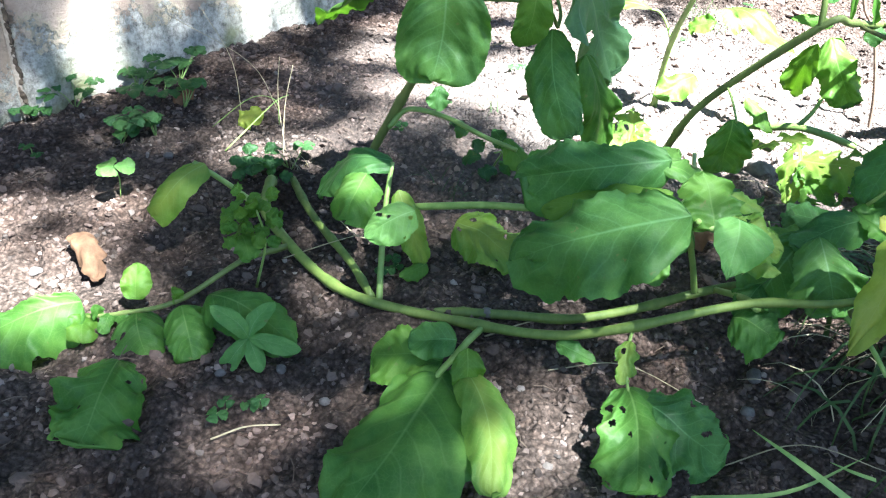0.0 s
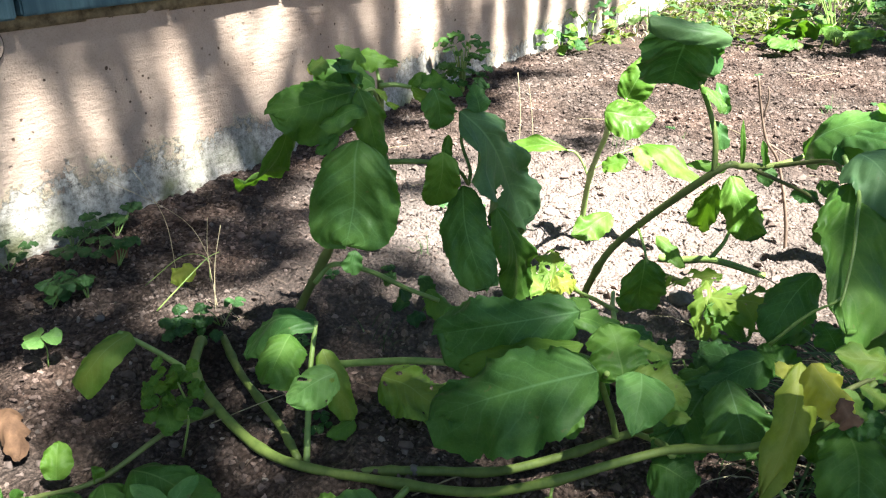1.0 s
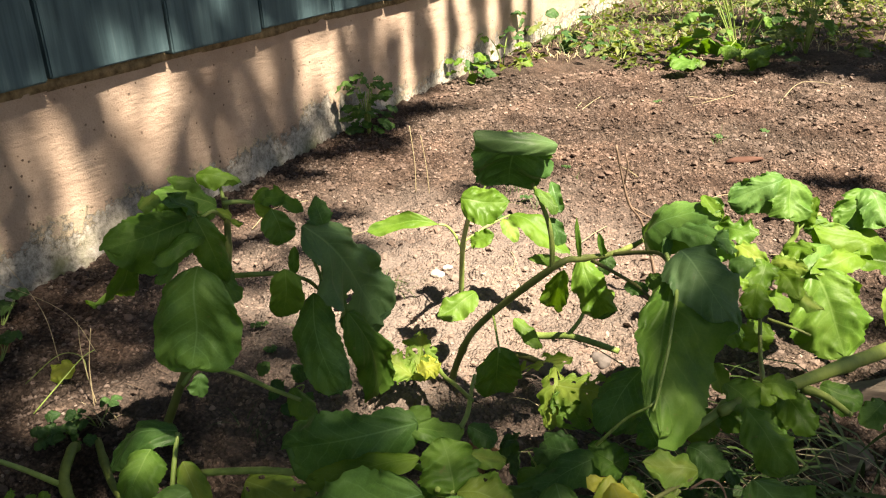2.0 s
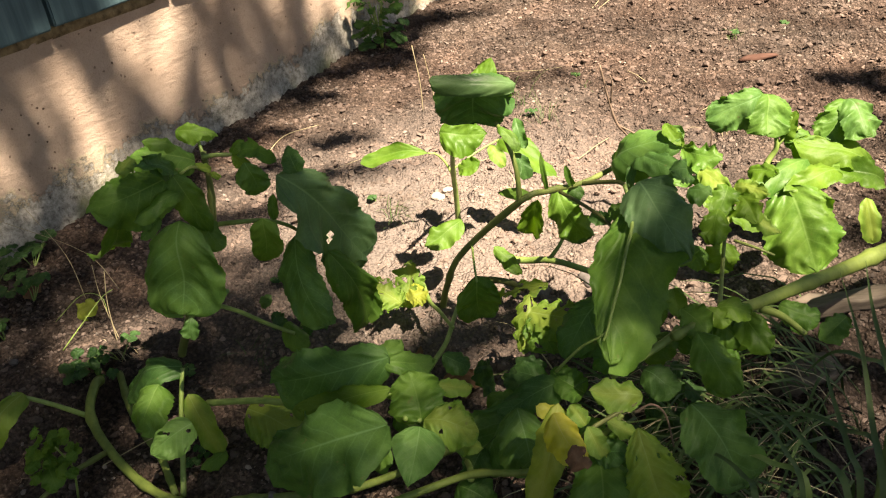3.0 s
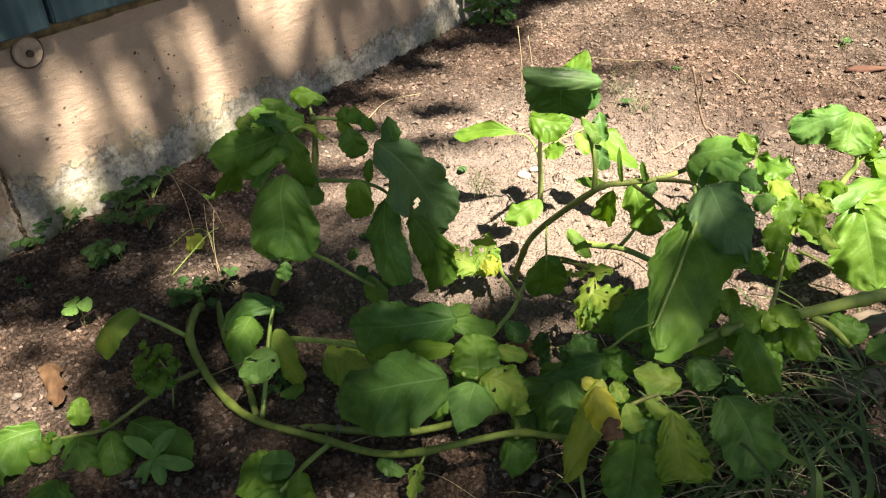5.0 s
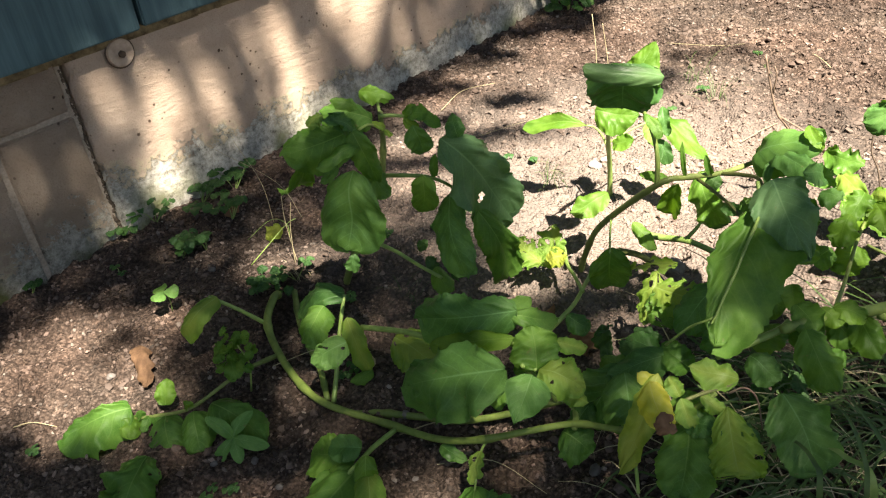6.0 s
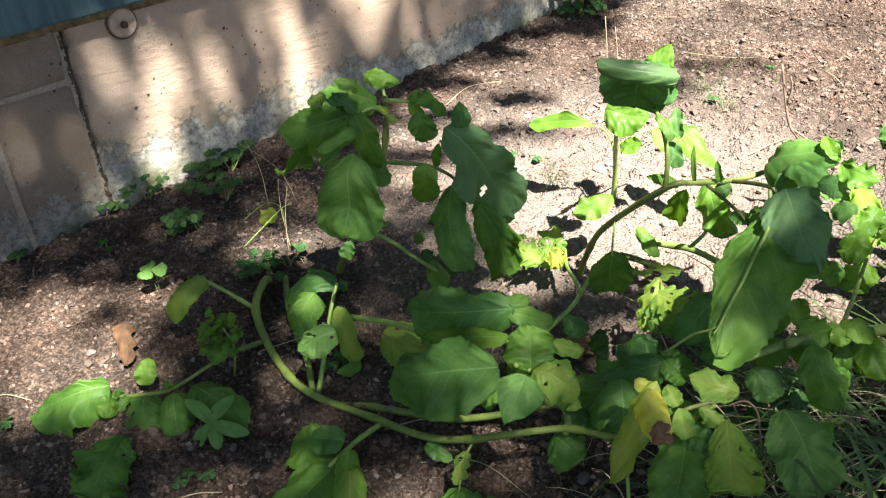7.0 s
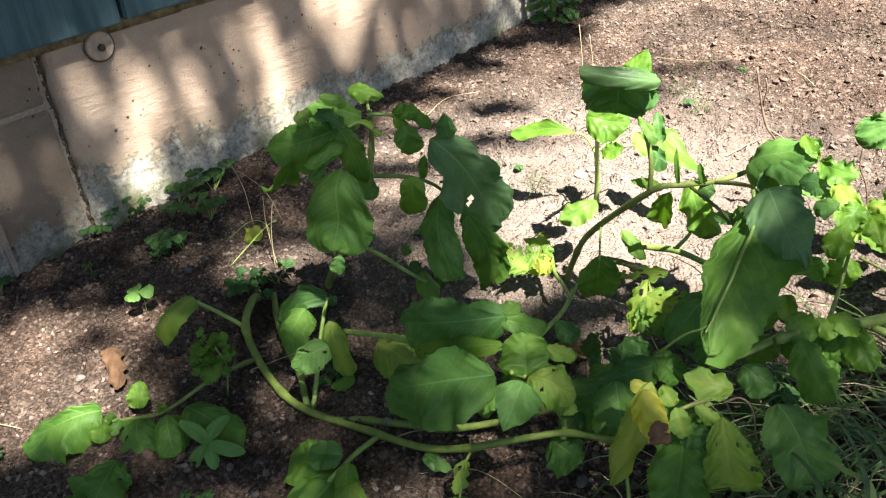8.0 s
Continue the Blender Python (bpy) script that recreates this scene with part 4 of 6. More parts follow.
leaf(sprawl, (0.356, 0.810, 0.048), (0.340, 0.800, 0.029), 0.018, (0.12, -0.47, 0.87), GREEN, seed=97)
leaf(sprawl, (0.491, 0.860, 0.053), (0.445, 0.830, -0.014), 0.076, (0.04, -0.48, 0.87), TEAL, lobes=0.15, seed=98)
leaf(sprawl, (0.549, 0.870, 0.065), (0.468, 0.840, 0.051), 0.039, (0.01, -0.50, 0.86), TEAL, wave=0.23, cup=-0.60, seed=99)
leaf(sprawl, (0.564, 0.860, 0.052), (0.531, 0.875, 0.073), 0.039, (-0.01, -0.51, 0.86), GREEN, cup=0.70, wave=0.18, seed=100)
leaf(sprawl, (0.530, 0.900, 0.037), (0.490, 0.920, 0.047), 0.030, (0.01, -0.52, 0.86), TEAL, seed=101)
leaf(sprawl, (0.593, 0.850, 0.085), (0.583, 0.870, 0.104), 0.031, (-0.04, -0.52, 0.85), TEAL, seed=102)
leaf(sprawl, (0.528, 0.775, 0.115), (0.490, 0.728, 0.018), 0.031, (0.01, -0.47, 0.88), YELLOW, bend=0.12, cup=-0.25, wave=0.35, wilt=0.05, shape=0.35, tipped=0.5, rag=1.4, seed=203)
leaf(sprawl, (0.535, 0.77, 0.098), (0.508, 0.775, 0.114), 0.021, (0.0, -0.49, 0.87), YOLK, cup=-0.75, seed=104)
leaf(sprawl, (0.52, 0.74, 0.134), (0.538, 0.705, 0.108), 0.036, (0.0, -0.7, 0.7), YOLK, cup=-0.80, wave=0.23, shape=0.35, tipped=0.3, seed=105)
leaf(sprawl, (0.532, 0.712, 0.120), (0.542, 0.700, 0.103), 0.024, (-0.01, -0.47, 0.88), DEAD, cup=-0.9, wave=0.35, shape=0.3, tipped=0.3, seed=180)
leaf(sprawl, (0.550, 0.755, 0.102), (0.539, 0.770, 0.115), 0.019, (-0.01, -0.49, 0.87), PALE, seed=106)
leaf(sprawl, (0.609, 0.785, 0.104), (0.561, 0.785, 0.117), 0.035, (-0.04, -0.50, 0.86), PALE, shape=0.55, seed=107)
leaf(sprawl, (0.551, 0.750, 0.105), (0.564, 0.735, 0.081), 0.025, (-0.02, -0.48, 0.88), PALE, seed=108)
leaf(sprawl, (0.570, 0.760, 0.102), (0.596, 0.755, 0.087), 0.018, (-0.04, -0.48, 0.87), PALE, seed=109)
leaf(sprawl, (0.596, 0.745, 0.102), (0.607, 0.7, 0.054), 0.058, (-0.06, -0.7, 0.7), PALE, shape=0.55, tipped=0.14, cup=-0.35, keel=0.12, eaten=0.02, seed=110)
leaf(sprawl, (0.560, 0.750, 0.070), (0.550, 0.685, 0.029), 0.062, (-0.02, -0.45, 0.89), GREEN, cup=-0.45, shape=0.3, tipped=0.3, seed=111)
leaf(sprawl, (0.558, 0.752, 0.071), (0.585, 0.740, 0.080), 0.030, (-0.03, -0.47, 0.88), TEAL, seed=112)
leaf(sprawl, (0.648, 0.76, 0.11), (0.676, 0.69, 0.074), 0.064, (-0.1, -0.55, 0.82), TEAL, lobes=0.12, keel=0.12, shape=0.35, tipped=0.3, seed=113)
leaf(sprawl, (-0.196, 0.826, -0.042), (-0.28, 0.772, -0.058), 0.074, (0.25, -0.52, 0.82), GREEN, left=1.25, right=0.75, cup=-0.75, wave=0.25, bend=0.10, keel=0.1, shape=0.22, tipped=0.26, seed=114)
leaf(sprawl, (-0.193, 0.825, -0.055), (-0.180, 0.785, -0.062), 0.032, (0.38, -0.37, 0.85), BRIGHT, wave=0.25, cup=-0.60, seed=115)
leaf(sprawl, (-0.128, 0.75, -0.052), (-0.133, 0.668, -0.077), 0.086, (0.05, -0.42, 0.9), GREEN, eaten=0.03, lobes=0.16, wave=0.22, keel=0.10, shape=0.34, tipped=0.14, seed=116)
leaf(sprawl, (-0.143, 0.828, -0.05), (-0.118, 0.783, -0.074), 0.056, (0.25, -0.58, 0.78), GREEN, cup=-0.5, shape=0.38, tipped=0.36, rag=0.2, wave=0.08, seed=117)
leaf(sprawl, (-0.096, 0.826, -0.04), (-0.074, 0.785, -0.072), 0.050, (0.2, -0.55, 0.81), GREEN, cup=-0.9, shape=0.25, tipped=0.3, seed=118)
leaf(sprawl, (-0.072, 0.838, -0.034), (0.022, 0.8, -0.062), 0.062, (0.1, -0.55, 0.83), GREEN, cup=-0.8, wave=0.2, keel=0.12, shape=0.3, tipped=0.4, seed=119)
leaf(sprawl, (-0.021, 0.793, -0.05), (-0.055, 0.795, -0.018), 0.019, (0.3, -0.6, 0.74), MINT, bend=0.10, shape=0.6, tipped=0.6, rag=0.25, wave=0.06, keel=0.2, seed=120)
leaf(sprawl, (-0.021, 0.793, -0.05), (-0.003, 0.826, -0.03), 0.019, (0.1, -0.5, 0.86), MINT, bend=0.10, shape=0.6, tipped=0.6, rag=0.25, wave=0.06, keel=0.2, seed=121)
leaf(sprawl, (-0.021, 0.793, -0.05), (0.028, 0.795, -0.062), 0.019, (0.2, -0.5, 0.84), MINT, bend=0.10, shape=0.6, tipped=0.6, rag=0.25, wave=0.06, keel=0.2, seed=122)
leaf(sprawl, (-0.021, 0.793, -0.05), (-0.047, 0.772, -0.078), 0.019, (0.2, -0.45, 0.87), MINT, bend=0.10, shape=0.6, tipped=0.6, rag=0.25, wave=0.06, keel=0.2, seed=123)
leaf(sprawl, (-0.021, 0.793, -0.05), (-0.004, 0.768, -0.07), 0.019, (0.2, -0.5, 0.84), MINT, bend=0.10, shape=0.6, tipped=0.6, rag=0.25, wave=0.06, keel=0.2, seed=124)
leaf(sprawl, (-0.147, 0.838, -0.044), (-0.15, 0.862, -0.016), 0.030, (0.3, -0.7, 0.64), BRIGHT, shape=0.4, tipped=0.4, rag=0.5, seed=126)
leaf(sprawl, (-0.043, 0.870, 0.018), (-0.031, 0.850, -0.000), 0.024, (0.32, -0.44, 0.84), GREEN, seed=127)
leaf(sprawl, (-0.114, 0.985, 0.04), (-0.168, 0.95, -0.01), 0.040, (0.22, -0.62, 0.75), PALE, bend=0.30, cup=-0.8, keel=0.1, shape=0.2, tipped=0.10, rag=0.5, wave=0.1, seed=128)
leaf(sprawl, (-0.168, 0.825, -0.053), (-0.167, 0.800, -0.060), 0.014, (0.37, -0.38, 0.85), GREEN, seed=130)
leaf(sprawl, (-0.163, 0.825, -0.055), (-0.145, 0.808, -0.059), 0.014, (0.36, -0.38, 0.85), GREEN, seed=131)
leaf(sprawl, (-0.180, 0.822, -0.057), (-0.181, 0.820, -0.041), 0.014, (0.38, -0.38, 0.84), GREEN, seed=132)
leaf(sprawl, (-0.101, 0.825, -0.033), (-0.100, 0.820, -0.015), 0.014, (0.35, -0.40, 0.85), GREEN, seed=133)
leaf(sprawl, (0.166, 0.757, -0.045), (0.098, 0.598, -0.072), 0.112, (-0.02, -0.42, 0.9), GREEN, bend=0.05, wave=0.18, cup=-0.35, keel=0.10, right=0.82, left=1.12, shape=0.26, tipped=0.36, rag=0.9, seed=140)
leaf(sprawl, (0.164, 0.762, -0.04), (0.098, 0.778, -0.052), 0.052, (0.0, -0.45, 0.88), GREEN, wave=0.2, keel=0.1, shape=0.3, tipped=0.25, rag=0.8, seed=141)
leaf(sprawl, (0.176, 0.765, -0.02), (0.133, 0.765, -0.022), 0.034, (0.0, -0.5, 0.86), TEAL, shape=0.3, tipped=0.35, rag=0.5, seed=142)
leaf(sprawl, (0.186, 0.752, -0.018), (0.19, 0.728, -0.058), 0.030, (0.25, -0.7, 0.66), BRIGHT, cup=-0.45, keel=0.15, shape=0.35, tipped=0.5, rag=0.4, seed=143)
leaf(sprawl, (0.186, 0.746, -0.038), (0.212, 0.628, -0.066), 0.046, (0.15, -0.42, 0.88), PALE, wave=0.2, cup=-0.6, keel=0.2, shape=0.28, tipped=0.28, rag=0.7, seed=144)
leaf(sprawl, (0.323, 0.738, -0.04), (0.322, 0.638, -0.064), 0.066, (-0.05, -0.45, 0.89), GREEN, eaten=0.05, lobes=0.12, wave=0.18, keel=0.12, shape=0.3, tipped=0.25, seed=145)
leaf(sprawl, (0.33, 0.722, -0.042), (0.392, 0.672, -0.056), 0.064, (-0.1, -0.45, 0.89), TEAL, eaten=0.10, lobes=0.18, keel=0.12, shape=0.3, tipped=0.25, seed=146)
leaf(sprawl, (0.326, 0.768, -0.012), (0.318, 0.738, -0.036), 0.024, (-0.1, -0.42, 0.9), PALE, eaten=0.3, lobes=0.3, seed=147)
stalk(sprawl, "petiole", [(0.331, 0.785, -0.012), (0.326, 0.768, -0.014), (0.323, 0.742, -0.034), (0.326, 0.705, -0.043)], 0.0017, 0.0012, PETIOLE)
leaf(sprawl, (0.266, 0.800, -0.041), (0.301, 0.785, -0.049), 0.020, (-0.06, -0.43, 0.90), TEAL, seed=148)
leaf(sprawl, (0.419, 0.800, -0.003), (0.454, 0.775, -0.008), 0.054, (-0.19, -0.49, 0.85), GREEN, lobes=0.15, seed=149)
leaf(sprawl, (0.490, 0.834, 0.064), (0.499, 0.790, 0.012), 0.066, (-0.05, -0.75, 0.66), TEAL, lobes=0.12, seed=720)
leaf(sprawl, (0.560, 0.812, 0.062), (0.566, 0.768, 0.022), 0.058, (-0.10, -0.70, 0.70), GREEN, lobes=0.10, seed=721)
leaf(sprawl, (0.606, 0.930, 0.058), (0.557, 0.950, 0.071), 0.047, (-0.04, -0.53, 0.85), TEAL, cup=-0.6, seed=700)
leaf(sprawl, (0.633, 0.880, 0.068), (0.667, 0.900, 0.088), 0.037, (-0.08, -0.52, 0.85), GREEN, cup=-0.6, seed=701)
leaf(sprawl, (0.626, 0.860, 0.075), (0.656, 0.830, 0.066), 0.040, (-0.08, -0.50, 0.86), TEAL, cup=-0.6, seed=702)
leaf(sprawl, (0.502, 0.850, 0.034), (0.461, 0.880, 0.045), 0.039, (0.03, -0.50, 0.87), GREEN, cup=-0.6, seed=703)
leaf(sprawl, (0.414, 0.930, 0.070), (0.443, 0.920, 0.055), 0.030, (0.06, -0.53, 0.85), TEAL, cup=-0.6, seed=704)
leaf(sprawl, (0.669, 0.900, 0.073), (0.707, 0.900, 0.093), 0.040, (-0.11, -0.52, 0.85), GREEN, cup=-0.6, seed=705)
leaf(sprawl, (0.571, 0.760, 0.029), (0.607, 0.750, 0.054), 0.034, (-0.04, -0.46, 0.89), TEAL, cup=-0.6, seed=706)
leaf(sprawl, (0.452, 0.840, 0.009), (0.430, 0.810, -0.010), 0.033, (0.05, -0.47, 0.88), TEAL, cup=-0.6, seed=708)
leaf(sprawl, (0.643, 0.970, 0.082), (0.673, 0.950, 0.076), 0.044, (-0.08, -0.54, 0.84), GREEN, cup=-0.6, seed=709)
leaf(sprawl, (0.688, 0.870, 0.083), (0.721, 0.850, 0.073), 0.042, (-0.12, -0.51, 0.85), GREEN, cup=-0.6, seed=710)
leaf(sprawl, (0.598, 0.790, 0.045), (0.630, 0.760, 0.040), 0.035, (-0.06, -0.47, 0.88), TEAL, cup=-0.6, seed=711)
leaf(sprawl, (0.718, 0.930, 0.080), (0.745, 0.900, 0.067), 0.038, (-0.13, -0.52, 0.84), GREEN, cup=-0.6, seed=712)
leaf(sprawl, (0.735, 0.950, 0.067), (0.770, 0.930, 0.046), 0.042, (-0.14, -0.52, 0.84), BRIGHT, cup=-0.6, seed=713)
leaf(sprawl, (0.134, 0.934, -0.041), (0.109, 0.910, -0.045), 0.023, (0.23, -0.46, 0.86), GREEN, cup=-0.6, seed=714)
leaf(sprawl, (0.389, 0.870, 0.044), (0.358, 0.850, 0.039), 0.033, (0.10, -0.49, 0.86), GREEN, cup=-0.6, seed=715)
leaf(sprawl, (0.418, 0.810, 0.047), (0.450, 0.800, 0.045), 0.023, (0.06, -0.48, 0.88), PALE, cup=-0.6, seed=716)
leaf(sprawl, (0.297, 0.880, 0.050), (0.273, 0.860, 0.036), 0.034, (0.15, -0.49, 0.86), TEAL, cup=-0.6, seed=717)
leaf(sprawl, (0.317, 0.920, 0.066), (0.291, 0.900, 0.034), 0.042, (0.14, -0.51, 0.85), GREEN, cup=-0.6, seed=718)

# ---------------------------------------------------------------- leafy plant in full sun
sunny = thing("sunlit_plant", (0.98, 1.08, -0.02), "broad-leaved plant with bright green sunlit leaves", "plant", "broad-leaved plants")
stalk(sunny, "stem", [(0.658, 0.865, 0.109), (0.697, 0.890, 0.107), (0.757, 0.920, 0.099), (0.827, 0.960, 0.090), (0.894, 1.000, 0.080), (0.955, 1.035, 0.075), (1.039, 1.080, 0.071)], 0.0045, 0.0105, STEM, nodes=4)
stalk(sunny, "side_stem", [(0.768, 0.925, 0.091), (0.787, 0.910, 0.087), (0.803, 0.885, 0.079)], 0.0055, 0.0030, STEM)
stalk(sunny, "side_stem", [(0.717, 0.905, 0.111), (0.736, 0.960, 0.114), (0.750, 1.000, 0.133), (0.766, 1.040, 0.143)], 0.0026, 0.0018, STEM_WOODY)
stalk(sunny, "side_stem", [(0.854, 1.190, 0.110), (0.869, 1.200, 0.133), (0.879, 1.200, 0.154), (0.871, 1.200, 0.187)], 0.0045, 0.0030, PETIOLE)
stalk(sunny, "petiole", [(0.879, 1.200, 0.154), (0.891, 1.200, 0.167), (0.909, 1.200, 0.177)], 0.0026, 0.0020, PETIOLE)
stalk(sunny, "side_stem", [(0.768, 1.020, 0.123), (0.788, 1.000, 0.121), (0.805, 0.990, 0.115)], 0.0020, 0.0015, STEM_WOODY)
stalk(sunny, "side_stem", [(0.668, 0.880, 0.109), (0.654, 0.870, 0.103), (0.614, 0.850, 0.094), (0.589, 0.840, 0.087)], 0.0045, 0.0040, PETIOLE)
leaf(sunny, (0.768, 1.040, 0.135), (0.743, 1.060, 0.172), 0.038, (-0.18, -0.58, 0.79), BRIGHT, lobes=0.2, seed=151)
leaf(sunny, (0.770, 1.040, 0.143), (0.806, 1.040, 0.125), 0.023, (-0.20, -0.57, 0.80), BRIGHT, wave=0.25, seed=152)
leaf(sunny, (0.758, 1.020, 0.121), (0.735, 0.990, 0.101), 0.044, (-0.17, -0.56, 0.81), BRIGHT, lobes=0.15, seed=153)
leaf(sunny, (0.862, 1.11, 0.14), (0.88, 1.045, 0.05), 0.100, (-0.18, -0.8, 0.56), GREEN, shape=0.30, tipped=0.55, wave=0.14, keel=0.12, rag=1.2, seed=154)
leaf(sunny, (0.905, 1.16, 0.148), (0.804, 1.1, 0.138), 0.043, (-0.23, -0.59, 0.78), GREEN, cup=-0.90, keel=0.15, lobes=0.12, seed=155)
leaf(sunny, (0.936, 1.140, 0.137), (0.855, 1.100, 0.138), 0.038, (-0.25, -0.58, 0.78), BRIGHT, wave=0.25, seed=156)
leaf(sunny, (0.863, 1.216, 0.223), (0.786, 1.207, 0.201), 0.054, (-0.35, -0.90, 0.25), TEAL, cup=-0.6, bend=0.18, keel=0.15, serrate=0.10, shape=0.4, tipped=0.45, seed=157)
leaf(sunny, (0.867, 1.215, 0.223), (0.857, 1.177, 0.183), 0.062, (0.05, -0.95, 0.30), GREEN, cup=-0.5, bend=0.12, keel=0.15, serrate=0.12, shape=0.35, tipped=0.35, seed=158)
leaf(sunny, (0.871, 1.210, 0.215), (0.895, 1.195, 0.177), 0.038, (0.10, -0.90, 0.40), BRIGHT, cup=-0.6, keel=0.15, serrate=0.10, seed=160)
leaf(sunny, (0.826, 1.242, 0.203), (0.846, 1.205, 0.185), 0.033, (-0.20, -0.80, 0.55), BRIGHT, cup=-0.4, keel=0.1, seed=161)
leaf(sunny, (0.889, 1.200, 0.159), (0.901, 1.200, 0.201), 0.022, (-0.24, -0.61, 0.76), BRIGHT, seed=162)
leaf(sunny, (0.973, 1.224, 0.199), (0.940, 1.195, 0.157), 0.057, (-0.25, -0.93, 0.25), GREEN, cup=-0.7, bend=0.15, keel=0.15, serrate=0.10, tipped=0.35, seed=163)
leaf(sunny, (0.976, 1.223, 0.199), (0.985, 1.177, 0.162), 0.057, (0.05, -0.95, 0.28), TEAL, cup=-0.6, bend=0.15, keel=0.15, serrate=0.10, tipped=0.35, seed=164)
leaf(sunny, (1.000, 1.180, 0.119), (0.900, 1.190, 0.160), 0.048, (-0.27, -0.58, 0.77), BRIGHT, wave=0.23, seed=165)
leaf(sunny, (1.008, 1.160, 0.104), (0.934, 1.160, 0.130), 0.044, (-0.28, -0.57, 0.78), BRIGHT, wave=0.23, seed=166)
leaf(sunny, (0.967, 1.120, 0.104), (0.969, 1.090, 0.054), 0.026, (-0.28, -0.54, 0.79), PALE, seed=167)
leaf(sunny, (0.745, 0.925, 0.094), (0.767, 0.885, 0.062), 0.039, (-0.19, -0.51, 0.84), BRIGHT, shape=0.55, cup=-0.45, seed=168)
leaf(sunny, (0.790, 0.930, 0.088), (0.828, 0.910, 0.078), 0.038, (-0.22, -0.51, 0.83), GREEN, seed=169)
leaf(sunny, (0.681, 0.860, 0.116), (0.708, 0.810, 0.075), 0.046, (-0.16, -0.50, 0.85), GREEN, cup=-0.45, seed=170)
leaf(sunny, (0.877, 0.950, 0.048), (0.836, 0.920, 0.041), 0.031, (-0.24, -0.49, 0.84), GREEN, lobes=0.15, seed=171)
leaf(sunny, (0.675, 0.900, 0.119), (0.694, 0.870, 0.105), 0.035, (-0.15, -0.52, 0.84), GREEN, seed=173)
leaf(sunny, (0.702, 0.900, 0.116), (0.722, 0.885, 0.102), 0.021, (-0.16, -0.52, 0.84), BRIGHT, seed=174)
leaf(sunny, (0.676, 0.940, 0.119), (0.675, 0.910, 0.102), 0.025, (-0.14, -0.54, 0.83), GREEN, cup=0.50, seed=175)
leaf(sunny, (0.714, 0.905, 0.111), (0.750, 0.900, 0.103), 0.028, (-0.18, -0.52, 0.83), BRIGHT, seed=176)
leaf(sunny, (0.898, 1.210, 0.170), (0.923, 1.190, 0.139), 0.045, (-0.25, -0.60, 0.76), GREEN, seed=177)
leaf(sunny, (0.699, 1.050, 0.192), (0.750, 1.080, 0.190), 0.040, (-0.16, -0.61, 0.78), GREEN, eaten=0.15, lobes=0.2, seed=178)
leaf(sunny, (0.726, 1.000, 0.129), (0.704, 0.985, 0.118), 0.032, (-0.16, -0.56, 0.82), GREEN, seed=179)
leaf(sunny, (0.731, 1.037, 0.212), (0.755, 0.999, 0.196), 0.031, (-0.15, -0.75, 0.64), PALE, lobes=0.22, wave=0.22, rag=1.3, keel=0.12, shape=0.4, tipped=0.45, seed=900)
leaf(sunny, (0.755, 1.013, 0.201), (0.732, 0.982, 0.178), 0.034, (-0.15, -0.75, 0.64), BRIGHT, lobes=0.22, wave=0.22, rag=1.3, keel=0.12, shape=0.4, tipped=0.45, seed=901)
leaf(sunny, (0.764, 1.019, 0.194), (0.79, 0.99, 0.197), 0.027, (-0.15, -0.75, 0.64), PALE, lobes=0.22, wave=0.22, rag=1.3, keel=0.12, shape=0.4, tipped=0.45, seed=902)
leaf(sunny, (0.762, 0.997, 0.195), (0.771, 0.96, 0.177), 0.031, (-0.15, -0.75, 0.64), BRIGHT, lobes=0.22, wave=0.22, rag=1.3, keel=0.12, shape=0.4, tipped=0.45, seed=903)
leaf(sunny, (0.737, 0.986, 0.186), (0.723, 0.951, 0.162), 0.033, (-0.15, -0.75, 0.64), BRIGHT, lobes=0.22, wave=0.22, rag=1.3, keel=0.12, shape=0.4, tipped=0.45, seed=904)
leaf(sunny, (0.77, 0.985, 0.179), (0.792, 0.949, 0.169), 0.019, (-0.15, -0.75, 0.64), PALE, lobes=0.22, wave=0.22, rag=1.3, keel=0.12, shape=0.4, tipped=0.45, seed=905)
leaf(sunny, (0.718, 1.07, 0.225), (0.756, 1.037, 0.222), 0.033, (-0.15, -0.75, 0.64), GREEN, lobes=0.22, wave=0.22, rag=1.3, keel=0.12, shape=0.4, tipped=0.45, seed=906)
leaf(sunny, (0.786, 1.041, 0.201), (0.81, 1.013, 0.207), 0.026, (-0.15, -0.75, 0.64), BRIGHT, lobes=0.22, wave=0.22, rag=1.3, keel=0.12, shape=0.4, tipped=0.45, seed=907)
leaf(sunny, (0.683, 0.994, 0.2), (0.699, 0.959, 0.186), 0.029, (-0.15, -0.75, 0.64), GREEN, lobes=0.22, wave=0.22, rag=1.3, keel=0.12, shape=0.4, tipped=0.45, seed=908)

# ---------------------------------------------------------------- weeds, straws and litter
def loose(name, bm, mat, label, category, group="", kind=""):
    """A top-level thing that is one mesh."""
    return tagged(part(name, bm, mat, None), label, category, group, kind)


def trefoil(weed, at, size, turn, stalk_from, mat):
    """A clover-like leaf of three leaflets on its stalk."""
    at = Vector(at)
    stem = part("leaf_stalk", tube([stalk_from, (Vector(stalk_from) + at) * 0.5 + Vector((0.003, 0.002, 0.004)), at], 0.0009, 0.0006, 5, 3), PETIOLE, weed)
    for k in range(3):
        a = turn + 2.1 * k
        d = Vector((math.cos(a), math.sin(a), -0.12))
        nrm = Vector((0.15 * math.sin(a * 3), -0.35, 1)).normalized()
        bm = leaf_shape(at, at + d * size, size * 1.05, nrm, bend=0.05, cup=-0.2, wave=0.08, shape=0.45, tipped=0.95, flip=1, rag=0.4, seed=int(turn * 100) + k)
        part("leaflet", bm, mat, stem)


